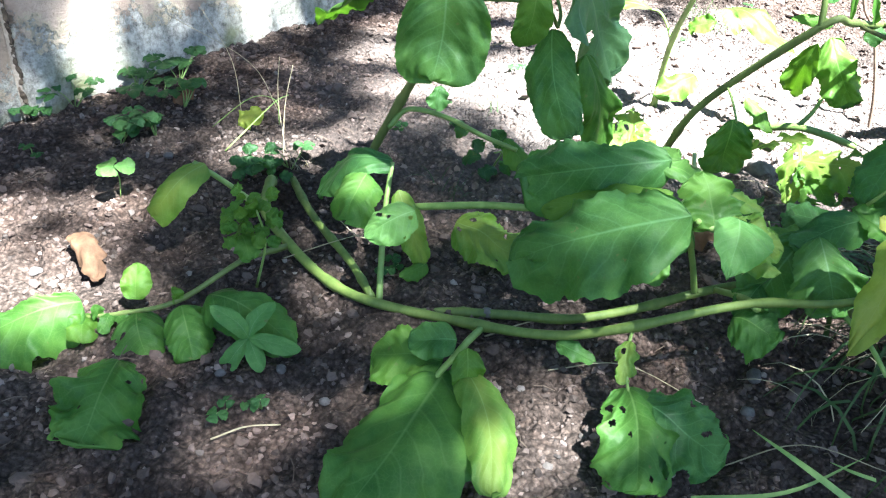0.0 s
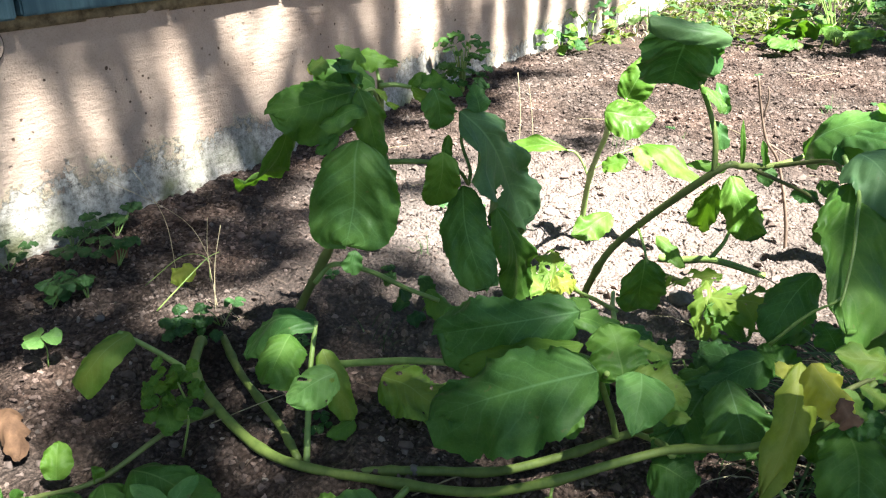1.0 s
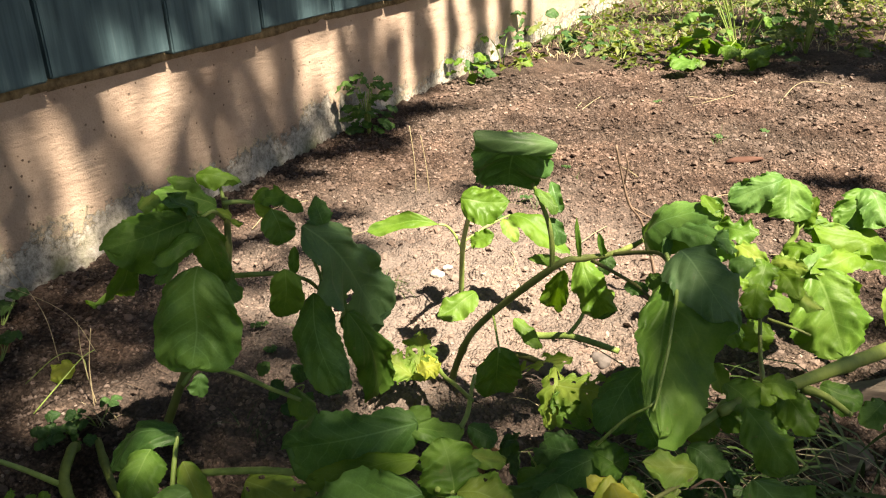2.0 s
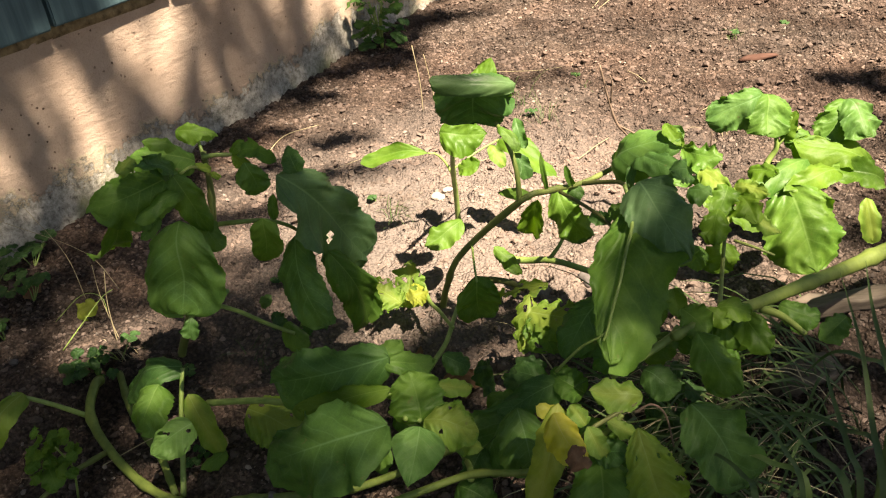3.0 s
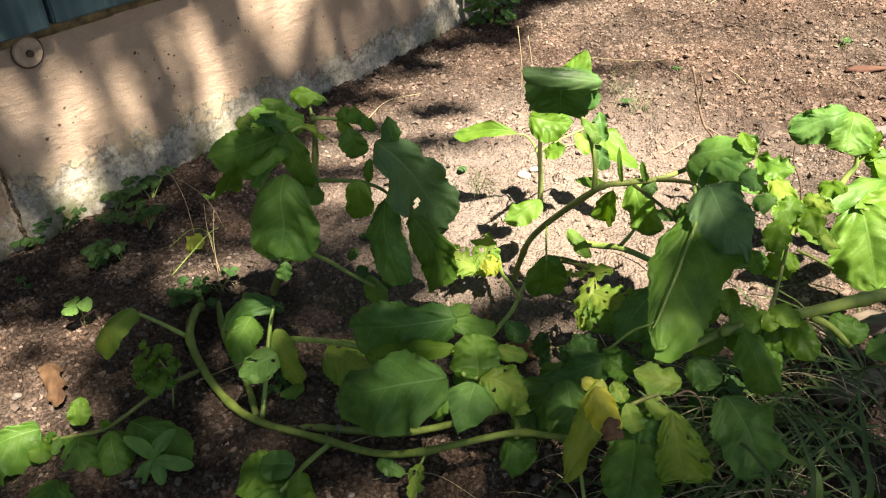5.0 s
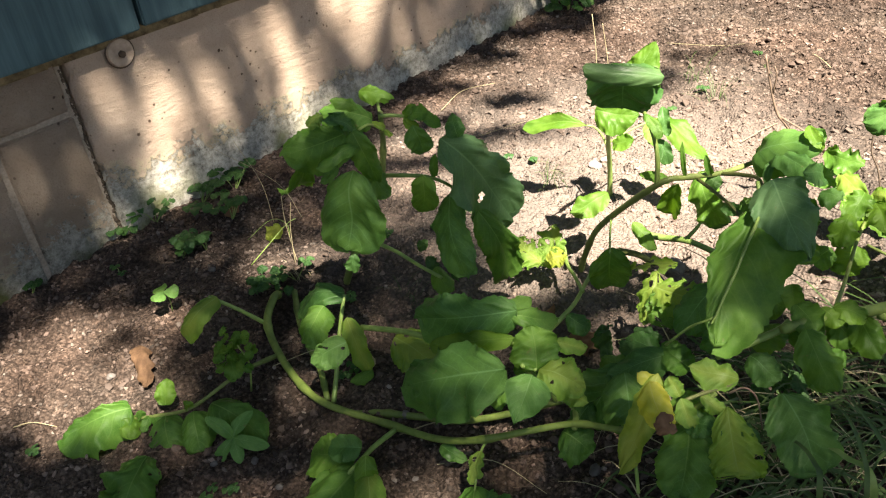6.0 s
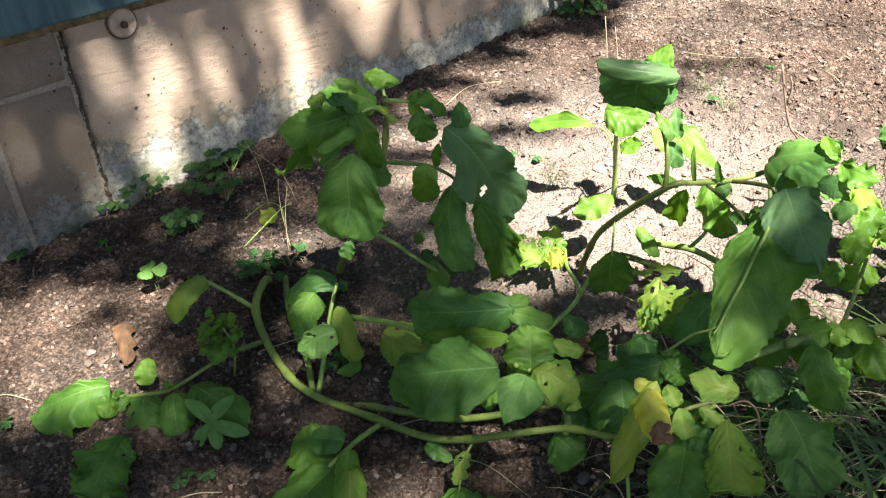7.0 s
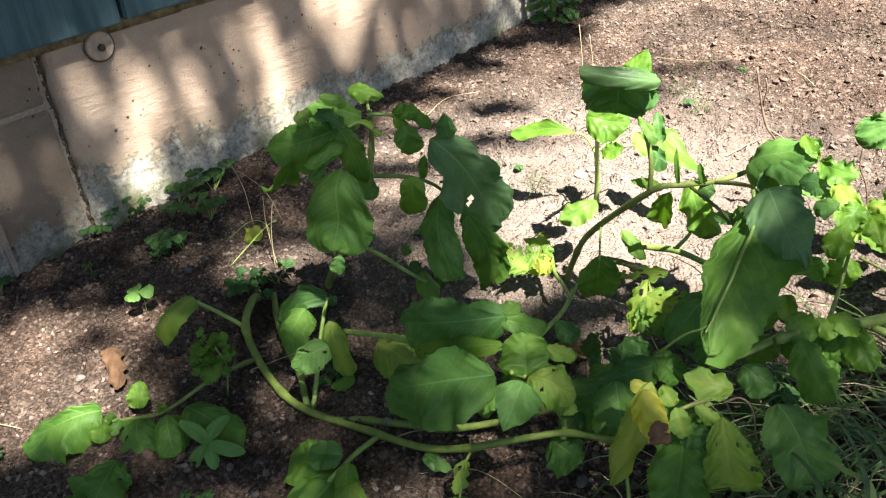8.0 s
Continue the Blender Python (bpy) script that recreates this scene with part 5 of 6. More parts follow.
def weed(x, y, n, height, spread, size, seed, mat=None, name="clover_weed", label="small green clover-like weed in the soil", category="weed"):
    rng = random.Random(seed)
    root = Vector((x, y, soil_z(x, y) - 0.004))
    ob = thing(name, root, label, category, "small weeds")
    for k in range(n):
        a, r = rng.uniform(0, 6.28), spread * math.sqrt(rng.random())
        top = root + Vector((r * math.cos(a), r * math.sin(a), height * rng.uniform(0.45, 1.0)))
        trefoil(ob, top, size * rng.uniform(0.75, 1.15), rng.uniform(0, 6.28), root, mat or WEED)
    return ob


for k, (x, y, n, h, sp, sz) in enumerate((
        (-0.545, 1.075, 3, 0.030, 0.030, 0.016), (-0.560, 1.175, 4, 0.045, 0.030, 0.020), (-0.470, 1.275, 4, 0.040, 0.045, 0.021),
        (-0.420, 1.300, 4, 0.050, 0.035, 0.018), (-0.355, 1.370, 5, 0.045, 0.055, 0.021), (-0.300, 1.410, 5, 0.048, 0.060, 0.022),
        (-0.310, 1.195, 4, 0.045, 0.030, 0.019), (-0.262, 1.205, 4, 0.045, 0.030, 0.019), (-0.300, 1.330, 4, 0.040, 0.045, 0.020),
        (-0.255, 1.300, 4, 0.045, 0.030, 0.016), (-0.400, 1.130, 2, 0.020, 0.015, 0.011), (-0.060, 1.130, 4, 0.040, 0.030, 0.014))):
    weed(x, y, n, h, sp, sz, 200 + k)
ob = thing("wood_sorrel", (-0.244, 1.035, soil_z(-0.244, 1.035) - 0.003), "lone pale wood sorrel with heart-shaped leaflets", "weed", "small weeds")
trefoil(ob, (-0.244, 1.035, 0.010), 0.024, 0.4, (-0.246, 1.042, soil_z(-0.246, 1.042) - 0.003), MINT)
for k, (x, y) in enumerate(((0.005, 0.728), (-0.025, 0.718), (0.100, 0.945), (0.085, 0.930), (-0.330, 0.760), (0.230, 1.520), (0.120, 1.360), (0.070, 1.250), (0.601, 1.809), (0.543, 1.728), (0.729, 2.026), (0.290, 1.512), (0.148, 1.281), (1.132, 2.150), (1.262, 2.195), (1.069, 2.481), (1.134, 2.168), (0.050, 1.090))):
    weed(x, y, 2, 0.016, 0.010, 0.010, 240 + k, name="seedling", label="tiny green seedling sprouting from the soil", category="seedling")


def sprig(x, y, z, foot, n, spread, size, seed, label):
    """A weed with many small lobed leaflets round a branching stalk."""
    rng = random.Random(seed)
    foot = Vector(foot)
    ob = thing("leafy_weed", foot, label, "weed", "small weeds")
    c = Vector((x, y, z))
    part("stem", tube([foot, (foot + c) * 0.5 + Vector((0.01, 0, 0.01)), c], 0.0016, 0.001, 6, 4), PETIOLE, ob)
    for k in range(n):
        d = Vector((rng.uniform(-1, 1), rng.uniform(-0.6, 0.6), rng.uniform(-0.9, 0.8)))
        p = c + d * spread
        t = p + Vector((rng.uniform(-1, 1), rng.uniform(-0.8, 0.2), rng.uniform(-0.7, 0.5))).normalized() * size * rng.uniform(0.7, 1.2)
        bm = leaf_shape(p, t, size * 0.95, (rng.uniform(-0.3, 0.3), -0.6, 0.8), lobes=0.18, shape=0.5, wave=0.2, seed=seed + k)
        part("leaflet", bm, BRIGHT if seed == 300 else WEED, ob)


sprig(-0.026, 0.872, 0.044, (-0.040, 0.890, -0.055), 32, 0.026, 0.016, 300, "weed with crowded small lobed leaves")
sprig(-0.085, 1.095, 0.000, (-0.095, 1.120, -0.025), 16, 0.024, 0.018, 340, "low ferny weed beside the cut stem")
sprig(0.478, 0.930, 0.030, (0.478, 0.935, -0.050), 8, 0.026, 0.030, 370, "young seedling with narrow pointed leaves")
sprig(0.660, 0.900, 0.000, (0.660, 0.905, -0.055), 14, 0.045, 0.026, 390, "small weed in the shade of the leaves")
sprig(0.200, 1.150, 0.000, (0.200, 1.155, -0.020), 9, 0.040, 0.024, 410, "small weed in dappled shade")


def blades(points, n, length, width, seed, lean=(0, 0), spread=0.02, droop=0.6):
    """Narrow blades of grass that rise and bend over, as one mesh."""
    rng = random.Random(seed)
    bm = bmesh.new()
    for k in range(n):
        x, y = points[k % len(points)]
        x, y = x + rng.gauss(0, spread), y + rng.gauss(0, spread)
        a = rng.uniform(0, 6.28)
        d = Vector((math.cos(a) * 0.6 + lean[0], math.sin(a) * 0.6 + lean[1], 0))
        ln, w = length * rng.uniform(0.5, 1.15), width * rng.uniform(0.6, 1.2)
        p = Vector((x, y, soil_z(x, y) - 0.006))
        pitch = rng.uniform(0.9, 1.45)
        bend = droop * rng.uniform(0.5, 1.3) / 7
        side = d.cross(Vector((0, 0, 1))).normalized()
        prev = None
        for i in range(8):
            f = i / 7
            q = w * (1 - f) ** 0.7 + 0.0002
            pair = (bm.verts.new(p - side * q), bm.verts.new(p + side * q + Vector((0, 0, 0.3 * q))))
            if prev:
                bm.faces.new((prev[0], prev[1], pair[1], pair[0]))
            prev = pair
            dn = d.normalized()
            p = p + (dn * math.cos(pitch) + Vector((0, 0, math.sin(pitch)))) * (ln / 7)
            pitch -= bend * 2.2
    return bm


loose("grass", blades([(0.66, 0.86), (0.72, 0.90), (0.78, 0.90), (0.70, 0.80), (0.80, 0.84), (0.86, 0.95), (0.76, 0.76), (0.64, 0.77)], 230, 0.26, 0.0022, 7, (-0.75, -0.05), 0.05, 1.45),
      GRASS, "dark green grass blades bending over", "grass", kind="stuff")
loose("grass_straw", blades([(0.70, 0.86), (0.78, 0.88), (0.66, 0.80)], 110, 0.22, 0.0008, 9, (-0.7, 0.1), 0.07, 1.2),
      STRAW, "dry pale straws among the grass", "straw", kind="stuff")
for k, (x, y, n, ln) in enumerate(((0.62, 1.77, 16, 0.10), (0.59, 1.86, 12, 0.09), (0.33, 1.43, 22, 0.06), (0.55, 1.48, 10, 0.04), (1.12, 2.13, 16, 0.05), (0.73, 1.94, 6, 0.04), (-0.055, 1.14, 12, 0.05),
                                   (0.15, 1.10, 12, 0.06), (0.20, 1.33, 12, 0.06), (0.93, 1.62, 10, 0.05))):
    loose("grass_tuft", blades([(x, y)], n, ln, 0.0005, 20 + k, (0, 0), 0.012, 0.8), STRAW if k in (3, 6, 9) else GRASS, "thin tuft of grass in the soil", "grass", "grass tufts")


def straw(points, r, label="dry straw-coloured grass stalk", mat=None):
    return loose("dry_stalk", tube(points, r * 0.7, r * 0.45, 6, 5, 0.15, len(points)), mat or STRAW, label, "stalk", "dry stalks")


def g(x, y, up=0.0):
    return (x, y, soil_z(x, y) + up)


straw([g(-0.081, 1.179, -0.01), (-0.072, 1.176, 0.04), (-0.056, 1.170, 0.098)], 0.0011)
straw([g(-0.077, 1.182, -0.01), (-0.082, 1.184, 0.05), (-0.075, 1.180, 0.105)], 0.0010)
straw([g(-0.150, 1.155, 0.002), (-0.12, 1.18, 0.012), (-0.09, 1.20, 0.039), (-0.075, 1.21, 0.045)], 0.0014, "pale green bent grass stalk", PETIOLE)
straw([g(-0.19, 1.23, 0.004), (-0.13, 1.22, 0.035), (-0.09, 1.20, 0.040), (-0.085, 1.19, 0.010)], 0.0011, "pale green bent grass stalk", PETIOLE)
straw([g(-0.17, 1.30, -0.005), (-0.18, 1.31, 0.06), (-0.23, 1.34, 0.13)], 0.0009)
straw([g(-0.12, 1.32, -0.005), (-0.16, 1.33, 0.05), (-0.28, 1.35, 0.11)], 0.0008)
straw([g(0.376, 1.882, -0.005), (0.378, 1.882, 0.08), (0.372, 1.884, 0.16)], 0.0016)
straw([g(0.405, 1.877, -0.005), (0.402, 1.877, 0.07), (0.394, 1.878, 0.14)], 0.0013)
straw([g(0.02, 1.02, 0.006), g(0.06, 0.985, 0.012), g(0.10, 1.01, 0.02)], 0.0010)
straw([g(-0.02, 0.93, 0.006), g(0.03, 0.96, 0.014), g(0.08, 0.985, 0.02)], 0.0010)
straw([g(0.26, 0.79, 0.004), g(0.33, 0.80, 0.012), g(0.40, 0.77, 0.004)], 0.0009)
straw([g(0.40, 0.70, 0.003), g(0.47, 0.715, 0.012), g(0.54, 0.70, 0.006)], 0.0009)
straw([g(0.20, 0.83, 0.003), g(0.24, 0.85, 0.006), g(0.27, 0.855, 0.003)], 0.0013)
straw([g(0.16, 1.60, 0.004), g(0.22, 1.66, 0.010), g(0.28, 1.70, 0.004)], 0.0009)
straw([g(0.70, 0.93, 0.02), g(0.78, 0.97, 0.03), g(0.90, 0.96, 0.01)], 0.0013)
straw([g(1.391, 2.419, 0.006), g(1.538, 2.600, 0.006), g(1.642, 2.541, 0.006)], 0.0014)
straw([g(0.849, 2.524, 0.006), g(0.974, 2.797, 0.006)], 0.0014)
straw([g(1.170, 2.544, 0.006), g(1.255, 2.513, 0.006)], 0.0014)
straw([g(0.047, 1.753, 0.006), g(0.075, 1.849, 0.006), g(0.146, 1.886, 0.006)], 0.0014)
straw([g(0.526, 2.099, 0.006), g(0.639, 2.050, 0.006), g(0.701, 2.070, 0.006)], 0.0014)
straw([g(0.945, 1.429, 0.006), g(1.005, 1.445, 0.006), g(0.968, 1.475, 0.006)], 0.0014)
for k, (x, y, a, ln) in enumerate(((0.9, 2.55, 0.9, 0.12), (1.25, 2.5, 0.4, 0.2), (0.85, 1.95, 2.0, 0.07), (0.48, 1.60, 0.6, 0.09), (0.7, 1.62, 0.8, 0.10), (0.98, 1.75, 0.3, 0.10), (-0.35, 0.80, 0.3, 0.06), (0.0, 0.70, 0.5, 0.06))):
    d = Vector((math.cos(a), math.sin(a), 0)) * ln * 0.5
    straw([g(x - d.x, y - d.y, 0.003), g(x, y, 0.007), g(x + d.x, y + d.y, 0.002)], 0.0013)

tw = thing("bare_twig", g(0.745, 1.36), "bare upright brown twig stuck in the soil", "twig", "twigs")
part("stem", tube([g(0.746, 1.36, -0.01), (0.738, 1.36, 0.035), (0.717, 1.36, 0.115), (0.696, 1.36, 0.148), (0.684, 1.36, 0.19), (0.673, 1.36, 0.242)], 0.0029, 0.0017, 7, 5, 0.2), TWIG, tw)
part("side_shoot", tube([(0.687, 1.36, 0.18), (0.690, 1.355, 0.21), (0.686, 1.352, 0.228)], 0.0016, 0.0009, 6, 3, 0.2), TWIG, tw)
part("side_shoot", tube([(0.700, 1.36, 0.143), (0.725, 1.355, 0.128), (0.742, 1.35, 0.118)], 0.0017, 0.0010, 6, 3, 0.2), TWIG, tw)
tw = thing("bare_twig", g(0.852, 1.30), "thin reddish twig standing in the soil", "twig", "twigs")
part("stem", tube([g(0.852, 1.30, -0.01), (0.838, 1.30, 0.07), (0.823, 1.30, 0.109), (0.822, 1.30, 0.142)], 0.0015, 0.0010, 6, 4, 0.2), BARK, tw)

loose("dead_leaf", leaf_shape(g(-0.258, 0.957, 0.014), g(-0.206, 0.882, 0.010), 0.040, (0.15, -0.5, 0.85), cup=-1.0, wave=0.4, lobes=0.22, bend=0.14, shape=0.3, tipped=0.55, seed=501), WITHERED, "curled brown dead leaf on the soil", "leaf", "dead leaves")
loose("dead_leaf", leaf_shape(g(-0.155, 1.235, 0.010), g(-0.118, 1.232, 0.030), 0.038, (0.1, -0.5, 0.8), cup=-0.8, wave=0.3, seed=502), YELLOW, "pale withered leaf on the soil", "leaf", "dead leaves")
loose("dead_leaf", leaf_shape(g(0.115, 0.952, 0.006), g(0.135, 0.945, 0.012), 0.022, (0.1, -0.3, 0.9), cup=0.8, wave=0.4, seed=503), STRAW, "pale crumpled scrap of dead leaf", "leaf", "dead leaves")
loose("dead_leaf", leaf_shape(g(0.360, 1.075, 0.006), g(0.372, 1.045, 0.014), 0.026, (0.1, -0.3, 0.9), cup=0.6, wave=0.4, seed=504), DEAD, "brown withered leaf under the plant", "leaf", "dead leaves")
loose("dead_leaf", leaf_shape(g(0.395, 1.00, 0.008), g(0.455, 0.99, 0.016), 0.040, (0.1, -0.3, 0.9), cup=-0.4, wave=0.3, seed=505), DEAD, "brown withered leaf under the plant", "leaf", "dead leaves")
loose("dead_leaf", leaf_shape(g(-0.275, 1.31, 0.008), g(-0.245, 1.325, 0.02), 0.026, (0.1, -0.3, 0.9), cup=-0.6, wave=0.3, seed=506), DEAD, "small reddish dead leaf by the wall", "leaf", "dead leaves")


def stone(x, y, r, seed, mat, label, name="stone", flat=0.65, category="stone", slim=0.8):
    bm = bmesh.new()
    bmesh.ops.create_icosphere(bm, subdivisions=3, radius=1.0)
    for v in bm.verts:
        d = v.co.normalized()
        k = 1 + 0.28 * noise.noise(d * 1.4 + Vector((seed, 0, 0))) + 0.10 * noise.noise(d * 4 + Vector((0, seed, 0)))
        v.co = Vector((d.x * r * k, d.y * r * k * slim, d.z * r * k * flat))
    m = pose(x, y, soil_z(x, y) + r * flat * 0.45, 0, 0, seed * 47)
    bm.transform(m)
    return loose(name, bm, mat, label, category, "stones")


for k, (x, y, r) in enumerate(((0.438, 0.763, 0.007), (0.235, 0.771, 0.005), (0.202, 0.859, 0.007), (-0.041, 0.763, 0.005), (0.013, 0.775, 0.006), (0.06, 0.743, 0.005), (0.454, 0.809, 0.009),
                               (-0.225, 1.15, 0.007), (-0.242, 0.865, 0.006), (0.375, 0.95, 0.010), (1.057, 1.64, 0.020), (0.62, 1.20, 0.016), (-0.29, 0.91, 0.007))):
    stone(x, y, r, 3 + k * 1.7, PEBBLE, "smooth grey pebble half sunk in the soil")
stone(0.545, 1.185, 0.022, 71, PEBBLE, "rounded stone in a hollow between the stems")
stone(0.403, 1.492, 0.013, 72, PALESTONE, "pale lump of chalky soil", "lump", 0.5, "clod")
stone(0.422, 1.503, 0.009, 73, PALESTONE, "pale lump of chalky soil", "lump", 0.5, "clod")
stone(1.120, 1.970, 0.040, 76.6, BARK_CHIP, "reddish piece of bark lying on the soil", "bark_scrap", 0.18, "bark", 0.33)

for k, (x, y, z1, a) in enumerate(((0.84, 0.965, 0.018, 0.25), (0.96, 1.075, 0.02, 0.1))):
    bm = bmesh.new()
    bmesh.ops.create_cube(bm, size=1.0)
    bmesh.ops.subdivide_edges(bm, edges=bm.edges[:], cuts=6, use_grid_fill=True)
    for v in bm.verts:
        v.co = Vector((v.co.x * (0.09, 0.20)[k], v.co.y * (0.035, 0.02)[k], v.co.z * 0.022))
        v.co += Vector((0, 1, 1)) * 0.006 * noise.noise(v.co * Vector((40, 90, 90)).length * 0.4 + Vector((k, 0, 0)))
        v.co.x += 0.008 * noise.noise(Vector((0, v.co.y * 80, v.co.z * 80 + k)))
    bm.transform(pose(x, y, soil_z(x, y) + 0.008, 0, 0, math.degrees(a)))
    loose("wood_scrap", bm, WOOD, "weathered scrap of wood lying on the soil", "wood", "wood scraps")


def broad_blade(points, width, label, mat=None):
    """One broad blade of grass lying over the soil, keeled along its middle."""
    bm = bmesh.new()
    line = [Vector(p) for p in curve_points(points, 6)]
    rows = []
    for i, p in enumerate(line):
        d = (line[min(i + 1, len(line) - 1)] - line[max(i - 1, 0)]).normalized()
        side = d.cross(Vector((0, -0.4, 1))).normalized()
        w = width * (1 - (i / (len(line) - 1)) ** 2.5) + 0.0002
        rows.append([bm.verts.new(p - side * w + Vector((0, 0, 0.25 * w))), bm.verts.new(p), bm.verts.new(p + side * w + Vector((0, 0, 0.25 * w)))])
    for a, b in zip(rows, rows[1:]):
        bm.faces.new((a[0], a[1], b[1], b[0]))
        bm.faces.new((a[1], a[2], b[2], b[1]))
    loose("wild_grass", bm, mat or PETIOLE, label, "grass", "broad grass blades")


broad_blade([(0.497, 0.655, -0.080), (0.459, 0.672, -0.059), (0.428, 0.720, -0.062)], 0.0032, "pale green broad blade of grass over the soil")
broad_blade([(0.519, 0.682, -0.075), (0.501, 0.684, -0.070), (0.487, 0.697, -0.072)], 0.0016, "thin pale blade of grass over the soil")
broad_blade([(0.369, 0.656, -0.082), (0.442, 0.661, -0.074), (0.513, 0.697, -0.065)], 0.0018, "thin pale blade of grass over the soil")

broad_blade([(0.797, 0.694, -0.098), (0.785, 0.682, 0.099), (0.771, 0.720, 0.098), (0.752, 0.750, 0.091), (0.724, 0.774, 0.074), (0.691, 0.788, 0.047)], 0.0030, "long dark green blade of grass arching over", GRASS)
broad_blade([(0.726, 0.664, -0.102), (0.714, 0.652, 0.098), (0.697, 0.690, 0.098), (0.676, 0.717, 0.089), (0.642, 0.738, 0.071)], 0.0034, "pale green blade of grass arching over")
broad_blade([(0.783, 0.654, -0.103), (0.771, 0.642, 0.086), (0.785, 0.702, 0.118), (0.801, 0.769, 0.150), (0.814, 0.851, 0.176)], 0.0030, "long dark green blade of grass arching over", GRASS)
broad_blade([(0.810, 0.675, -0.100), (0.798, 0.663, 0.088), (0.813, 0.729, 0.129), (0.827, 0.805, 0.159), (0.844, 0.864, 0.177)], 0.0030, "long dark green blade of grass arching over", GRASS)
broad_blade([(0.769, 0.665, -0.102), (0.757, 0.653, 0.089), (0.764, 0.694, 0.100), (0.771, 0.751, 0.115), (0.780, 0.793, 0.119)], 0.0030, "long dark green blade of grass arching over", GRASS)
broad_blade([(0.753, 0.652, -0.104), (0.741, 0.640, 0.099), (0.733, 0.696, 0.102), (0.723, 0.742, 0.100), (0.707, 0.795, 0.090)], 0.0030, "long dark green blade of grass arching over", GRASS)
broad_blade([(0.842, 0.770, -0.088), (0.830, 0.758, 0.108), (0.819, 0.797, 0.112), (0.803, 0.823, 0.101), (0.782, 0.833, 0.070)], 0.0036, "long dark green blade of grass arching over", GRASS)
broad_blade([(0.718, 0.654, -0.103), (0.706, 0.642, 0.100), (0.710, 0.694, 0.106), (0.704, 0.748, 0.100), (0.690, 0.772, 0.090)], 0.0022, "long dark green blade of grass arching over", GRASS)
broad_blade([(0.680, 0.652, -0.104), (0.668, 0.640, 0.100), (0.668, 0.675, 0.103), (0.654, 0.713, 0.093), (0.633, 0.719, 0.079)], 0.0026, "long dark green blade of grass arching over", GRASS)

# ---------------------------------------------------------------- growth farther along the wall
def leafy(x, y, n, height, spread, size, seed, name, label, mats):
    """A leafy clump: branching stalks with many leaves."""
    rng = random.Random(seed)
    root = Vector((x, y, soil_z(x, y) - 0.01))
    ob = thing(name, root, label, "weed", "weeds along the wall")
    for k in range(max(2, n // 8)):
        a = rng.uniform(0, 6.28)
        top = root + Vector((math.cos(a) * spread * 0.6, math.sin(a) * spread * 0.6, height * rng.uniform(0.7, 1.0)))
        part("stem", tube([root, (root + top) * 0.5 + Vector((0, 0, 0.02)), top], 0.0028, 0.0014, 6, 4, 0.1, k), PETIOLE, ob)
    for k in range(n):
        a, r = rng.uniform(0, 6.28), spread * math.sqrt(rng.random())
        p = root + Vector((r * math.cos(a), r * math.sin(a), 0.02 + height * rng.random()))
        d = Vector((math.cos(a + rng.uniform(-1, 1)), math.sin(a + rng.uniform(-1, 1)), rng.uniform(-0.7, 0.3)))
        s = size * rng.uniform(0.6, 1.2)
        bm = leaf_shape(p, p + d * s, s * 0.75, (rng.uniform(-0.4, 0.4), rng.uniform(-0.8, 0), 1), shape=0.5, wave=0.15, seed=seed * 3 + k)
        part("leaf", bm, rng.choice(mats), ob)
    return ob


leafy(0.262, 2.400, 70, 0.15, 0.050, 0.034, 601, "wall_weed", "dark bushy weed growing against the foundation", (TEAL, TEAL, WEED))
leafy(0.590, 2.950, 16, 0.09, 0.060, 0.045, 602, "wall_weed", "low green weed at the foot of the wall", (WEED, BRIGHT))
leafy(0.720, 3.200, 16, 0.12, 0.070, 0.045, 603, "wall_weed", "low green weed at the foot of the wall", (WEED, BRIGHT))
leafy(1.400, 2.900, 10, 0.10, 0.100, 0.120, 604, "broad_weed", "broad-leaved dark green weed in the sun", (GREEN, GREEN, BRIGHT))
leafy(1.520, 3.050, 80, 0.34, 0.200, 0.055, 605, "tall_weed", "tall leafy weed with hanging leaves", (WEED, GREEN, WEED_FAR))
leafy(1.780, 3.100, 64, 0.38, 0.180, 0.055, 606, "tall_weed", "tall leafy weed with hanging leaves", (WEED, GREEN, WEED_FAR))
leafy(1.150, 3.200, 22, 0.10, 0.140, 0.050, 607, "low_weed", "low spreading weed in the soil", (WEED, WEED_FAR))
leafy(1.000, 3.550, 26, 0.13, 0.160, 0.055, 608, "low_weed", "low spreading weed in the soil", (WEED, WEED_FAR))

